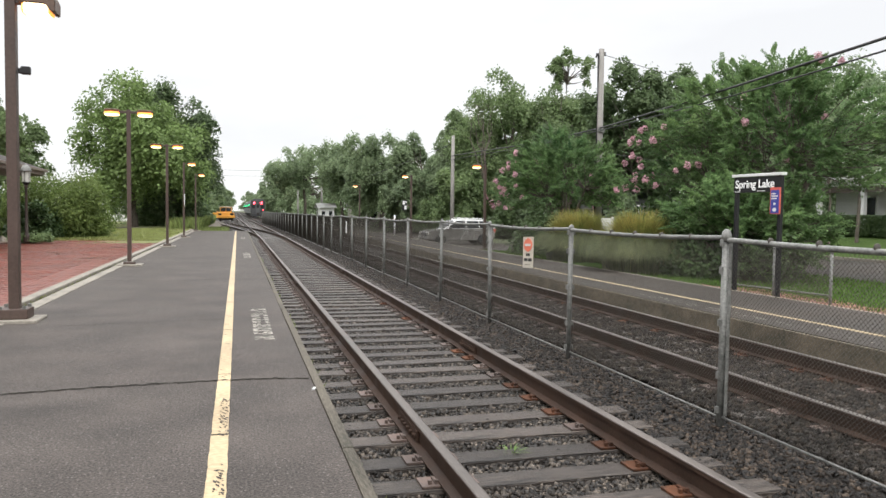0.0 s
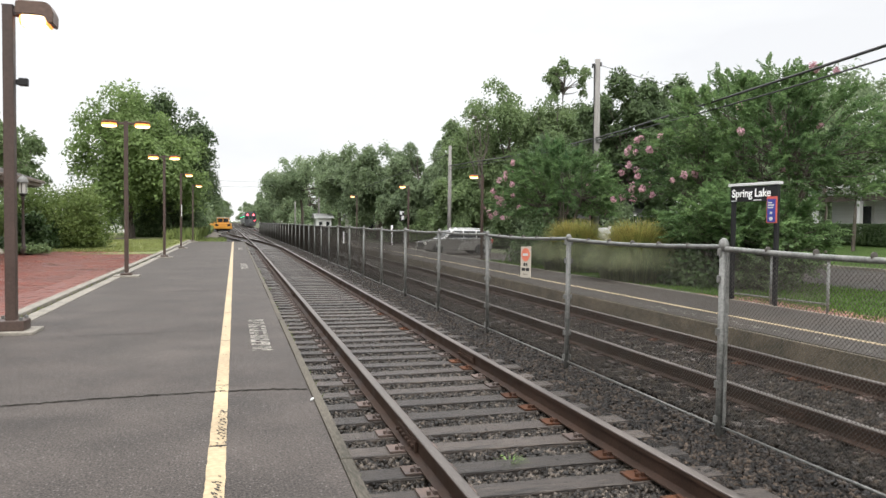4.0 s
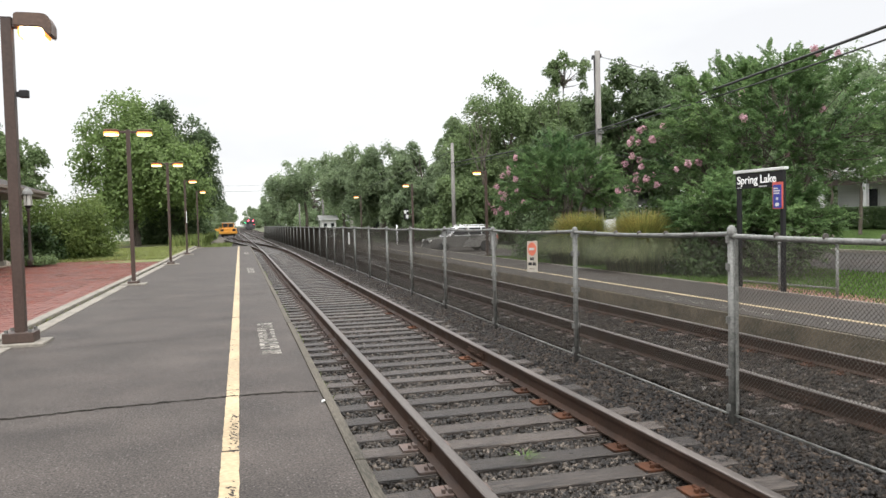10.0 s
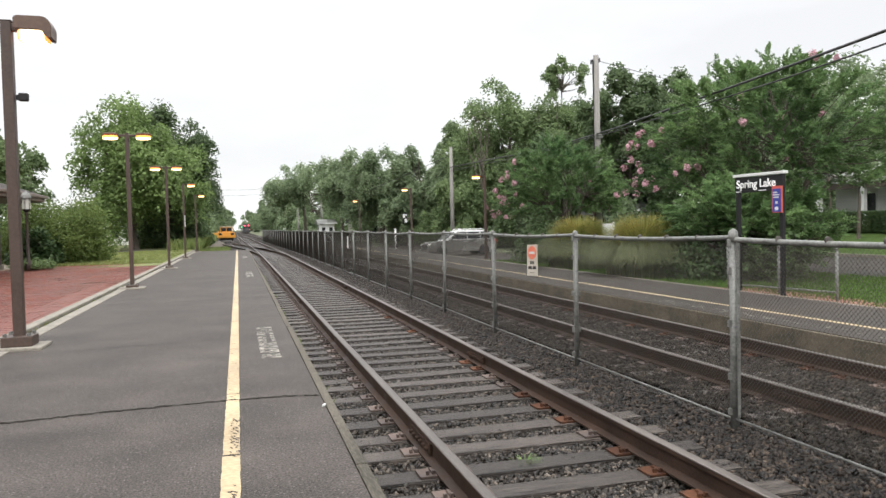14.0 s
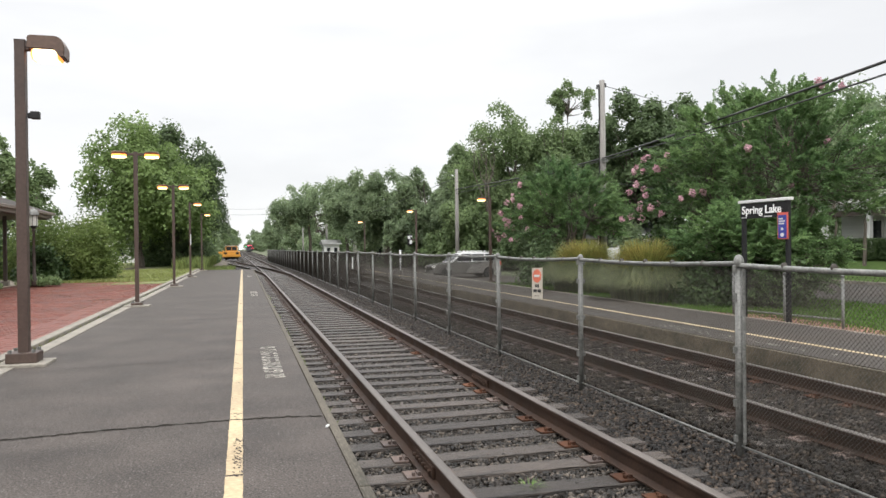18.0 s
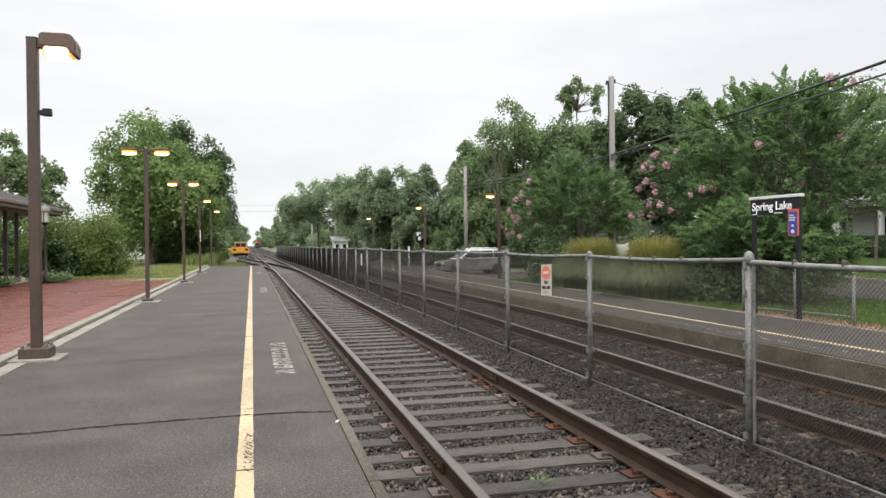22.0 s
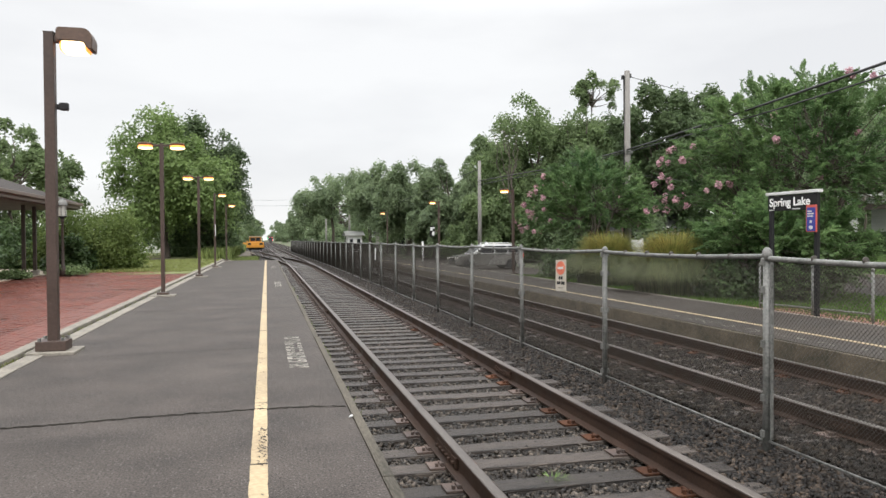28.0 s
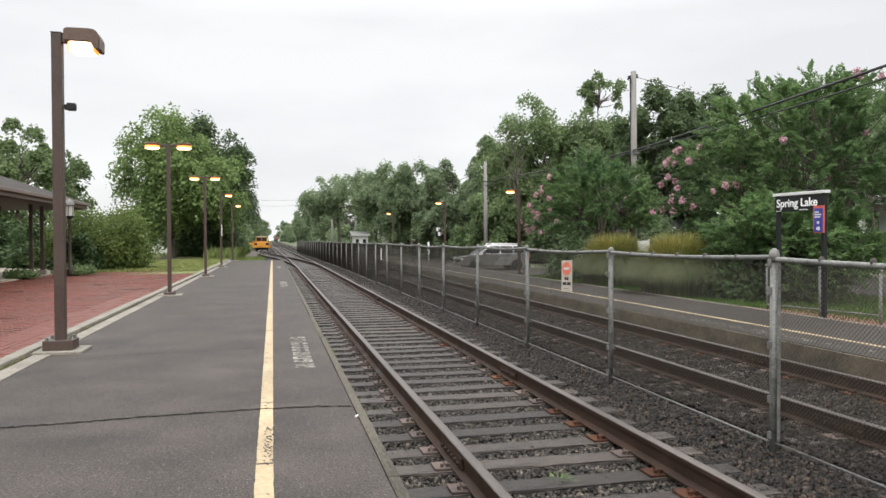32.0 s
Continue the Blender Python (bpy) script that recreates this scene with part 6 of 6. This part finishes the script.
def suv(m, paint, label):
    cr = thing("parked_suv", m, label, "car")
    lower = [(-2.3, 0.35, 0.86), (-2.34, 0.62, 0.88), (-2.22, 0.88, 0.88), (-1.1, 1.04, 0.90), (2.2, 1.08, 0.90), (2.3, 0.8, 0.90), (2.28, 0.4, 0.86), (1.85, 0.3, 0.86), (-1.9, 0.3, 0.86)]
    part("body", extruded(lower, 0, 0, 0.05), paint, cr)
    upper = [(-1.25, 1.03, 0.84), (-0.55, 1.55, 0.70), (-0.2, 1.66, 0.67), (0.45, 1.71, 0.66), (1.35, 1.68, 0.66), (1.85, 1.58, 0.68), (2.12, 1.40, 0.72), (2.28, 1.06, 0.84)]
    part("cabin", extruded(upper, 0, 0, 0.03), SILVER_LIT, cr, "silver roof and pillars, paled as lit by the sky")
    for s in (-1, 1):
        for a, b2 in (((-0.95, -0.38), (0.25, 0.25)), ((0.33, 0.33), (1.15, 1.15)), ((1.22, 1.22), (2.08, 1.86))):
            bm = bmesh.new()
            zt, zb = 1.58, 1.12
            pts = [(a[0], zb), (a[1], zt), (b2[1], zt), (b2[0], zb)]
            f0 = [bm.verts.new((x, s * ((0.70 if z > 1.4 else 0.842) + 0.012), z)) for x, z in pts]
            bm.faces.new(f0)
            bmesh.ops.solidify(bm, geom=list(bm.faces), thickness=0.008)
            part("window", bm, GLASS_DARK, cr)
        part("roof_rail", tube(bmesh.new(), [(-0.2, s * 0.6, 1.70), (-0.1, s * 0.6, 1.76), (1.4, s * 0.6, 1.76), (1.55, s * 0.6, 1.70)], 0.02, 6), CHROME, cr)
        part("headlight", new_box(-2.37, -2.15, s * 0.72 - 0.14, s * 0.72 + 0.14, 0.68, 0.84, bevel=0.03), MILK, cr)
        part("tail_light", new_box(2.2, 2.32, s * 0.76 - 0.1, s * 0.76 + 0.1, 0.8, 1.05, bevel=0.02), SIGN_RED, cr)
        part("door_handle", new_box(0.05, 0.22, s * 0.9 - 0.02, s * 0.9 + 0.02, 0.93, 0.96, bevel=0.006), CHROME, cr)
        part("side_mirror", new_box(-0.95, -0.78, s * 0.98 - 0.1, s * 0.98 + 0.1, 1.05, 1.18, bevel=0.03), paint, cr)
        for x in (-1.45, 1.42):
            w = part("wheel", lathe(bmesh.new(), [(0.05, -0.1), (0.23, -0.08), (0.23, 0.1), (0.05, 0.09)], 16), CHROME, cr)
            w.matrix_basis = pose(x, s * 0.80, 0.36, 90, 0, 0)
            part("tyre", tyre(bmesh.new(), 0.36, 0.22), RUBBER, w)
    part("windscreen", extruded([(-1.12, 1.09, 0.74), (-0.50, 1.60, 0.62), (-0.54, 1.61, 0.62), (-1.17, 1.09, 0.74)], 0, 0, 0), GLASS_DARK, cr)
    part("grille", new_box(-2.38, -2.28, -0.45, 0.45, 0.55, 0.78, bevel=0.02), BLACK, cr)
    part("bumper", new_box(-2.42, -2.2, -0.85, 0.85, 0.34, 0.52, bevel=0.05), paint, cr)
    part("roof_light", lathe(bmesh.new(), [(0.06, 1.70), (0.06, 1.76), (0.03, 1.84)], 10, (-0.1, -0.3, 0)), WHITE, cr)
    return cr


suv(pose(13.0, 44.2, -0.58, 0, 0, 3) @ Matrix.Diagonal((0.95, 1, 0.92, 1)), SILVER_SHADED, "silver sport utility car parked beyond the far platform")

ORANGE = surface("machine_orange", (0.50, 0.21, 0.02), (0.68, 0.34, 0.05), 1.2, 15, 0.5, 0.1, 0.15, 0.003)
LIT_WHITE = glow_mat("work_light", (1.0, 0.93, 0.75), 4.0)
om = thing("track_machine", pose(TRACK_1 + siding(108) + 0.1, 108, RAIL_Z), "orange-yellow track maintenance machine standing on the siding", "rail vehicle")
part("frame", new_box(-1.1, 1.1, 0, 6.2, 0.45, 0.85, bevel=0.04), ORANGE, om)
part("undercarriage", new_box(-0.95, 0.95, 0.1, 6.0, 0.18, 0.46, bevel=0.03), BLACK, om, "black undercarriage")
part("side_rail", new_box(-1.2, -1.12, 0.2, 5.8, 0.95, 1.45, bevel=0.02), ORANGE, om)
part("engine_hood", new_box(-1.15, 1.15, -0.1, 2.4, 0.75, 1.25, bevel=0.08), ORANGE, om)
cb = part("cab", new_box(-0.82, 0.82, 1.6, 4.4, 1.2, 2.0, bevel=0.07), ORANGE, om)
for u in (-0.37, 0.37):
    part("window", new_box(u - 0.33, u + 0.33, 1.55, 1.61, 1.40, 1.90, bevel=0.02), GLASS_DARK, cb)
part("canopy_roof", new_box(-0.9, 0.9, 1.4, 4.6, 2.0, 2.08, bevel=0.03), surface("machine_roof", (0.5, 0.45, 0.35), (0.65, 0.6, 0.5), 1, 10, 0.5, 0.1, 0), om, "pale cab roof")
part("bumper_beam", new_box(-1.25, 1.25, -0.3, -0.05, 0.5, 0.85, bevel=0.03), ORANGE, om)
for u in (-0.8, 0.8):
    part("grille", new_box(u - 0.22, u + 0.22, -0.12, -0.09, 0.85, 1.15, bevel=0.01), BLACK, om)
    part("step", new_box(u * 1.35 - 0.15, u * 1.35 + 0.15, -0.2, 0.4, 0.3, 0.36, bevel=0.01), BLACK, om)
part("work_light", lathe(bmesh.new(), [(0.11, 0), (0.13, 0.08), (0.06, 0.14)], 12), LIT_WHITE, om, "lit round lamp").matrix_basis = pose(1.22, 0.9, 1.72, 90, 0, 0)
part("lamp_arm", rod(bmesh.new(), (1.0, 1.7, 1.72), (1.22, 0.95, 1.72), 0.03, sides=6), BLACK, om)
part("tool_box", new_box(-1.75, -1.1, 0.6, 1.8, 0.8, 1.2, bevel=0.04), ORANGE, om)
for y in (0.9, 5.0):
    for s in (-1, 1):
        part("rail_wheel", lathe(bmesh.new(), [(0.1, -0.1), (0.42, -0.08), (0.42, 0.02), (0.46, 0.03), (0.46, 0.06), (0.1, 0.07)], 18), RUST, om).matrix_basis = pose(s * 0.7525, y, 0.42, 0, -90 * s, 0)

# The departing train, seen from its rear: x across, y ahead, z up from the rail.
# Steel with lowered albedo: the coaches' shade is put into the colour.
STEEL_SHADED = surface("coach_steel_shaded", (0.07, 0.073, 0.077), (0.14, 0.144, 0.148), 1.0, 10, 0.42, 0.1, 0.1, 0.003, metal=0.5, stretch=(1, 0.2, 6))
COACH_DARK = surface("coach_dark", (0.03, 0.03, 0.032), (0.06, 0.06, 0.064), 1.0, 10, 0.5, 0.1, 0)
TAIL_RED = glow_mat("tail_red", (1.0, 0.06, 0.08), 9.0)
TAIL_GREEN = glow_mat("door_green", (0.02, 0.9, 0.32), 4.0)
train = thing("commuter_train", None, "grey commuter train leaving, with lit red tail lamps", "train")
for c in range(4):
    y0 = 26.2 * c
    prof = [(-1.5, 0.95), (-1.55, 1.2), (-1.55, 3.3), (-1.35, 3.85), (-0.8, 4.15), (0.8, 4.15), (1.35, 3.85), (1.55, 3.3), (1.55, 1.2), (1.5, 0.95)]
    body = part("coach_body", swept(bmesh.new(), prof, [(0, y0, 0), (0, y0 + 25.6, 0)]), STEEL_SHADED, train)
    for s in (-1, 1):
        part("window_band", new_box(s * 1.556 - 0.01, s * 1.556 + 0.01, y0 + 2.5, y0 + 23, 2.2, 2.95), GLASS_DARK, body)
        for y in (1.2, 24.0):
            part("side_door", new_box(s * 1.556 - 0.012, s * 1.556 + 0.012, y0 + y - 0.5, y0 + y + 0.5, 1.1, 3.2), COACH_DARK, body)
        for y in (4.0, 21.5):
            for yy in (-1.2, 1.2):
                part("wheel", lathe(bmesh.new(), [(0.1, -0.06), (0.45, -0.06), (0.45, 0.05), (0.49, 0.06), (0.1, 0.08)], 16), RUST, body).matrix_basis = pose(s * 0.7525, y0 + y + yy, 0.45, 0, -90 * s, 0)
            part("bogie_frame", new_box(s * 1.0 - 0.1, s * 1.0 + 0.1, y0 + y - 1.8, y0 + y + 1.8, 0.35, 0.75, bevel=0.03), COACH_DARK, body)
    if c < 3:
        part("gangway", new_box(-0.6, 0.6, y0 + 25.6, y0 + 26.2, 1.0, 3.4), COACH_DARK, body)
    part("door_lamp", new_box(-1.68, -1.56, y0 + 12.0, y0 + 12.5, 2.75, 3.0), TAIL_GREEN, body, "lit green door lamp")
rear = part("rear_end", new_box(-1.48, 1.48, -0.08, 0.0, 1.0, 3.7, bevel=0.03), COACH_DARK, train)
part("end_door", new_box(-0.42, 0.42, -0.11, -0.08, 1.1, 3.15, bevel=0.01), STEEL_SHADED, rear)
part("door_window", new_box(-0.28, 0.28, -0.125, -0.11, 2.2, 2.95), GLASS_DARK, rear)
for s in (-1, 1):
    part("end_window", new_box(s * 0.95 - 0.35, s * 0.95 + 0.35, -0.1, -0.08, 2.1, 2.8, bevel=0.01), GLASS_DARK, rear)
    part("tail_lamp", lathe(bmesh.new(), [(0.2, 0), (0.22, 0.06), (0.10, 0.12)], 14), TAIL_RED, rear, "lit red tail lamp").matrix_basis = pose(s * 0.80, -0.08, 3.25, 90, 0, 0)
part("marker_lamp", lathe(bmesh.new(), [(0.1, 0), (0.11, 0.05), (0.05, 0.1)], 10), TAIL_RED, rear, "small lit red lamp").matrix_basis = pose(1.15, -0.08, 1.75, 90, 0, 0)
part("coupler", new_box(-0.15, 0.15, -0.7, 0.0, 0.7, 1.0, bevel=0.04), RUST, rear)
part("pilot", new_box(-1.4, 1.4, -0.05, 0.2, 0.3, 0.95, bevel=0.03), COACH_DARK, rear)


# ---- what moves ----
def motions():
    rows = []
    for t, y in ((0, 168), (3, 197), (6, 229), (9, 265), (12, 305), (15, 350), (18, 398), (21, 448), (24, 500), (28, 570), (32, 642)):
        turn = math.degrees(math.atan2(drift(y) - drift(y + 20), 20))
        rows.append((t, pose(TRACK_2 + drift(y), y, RAIL_Z, 0, 0, turn)))
    walk(train, rows)


motions()
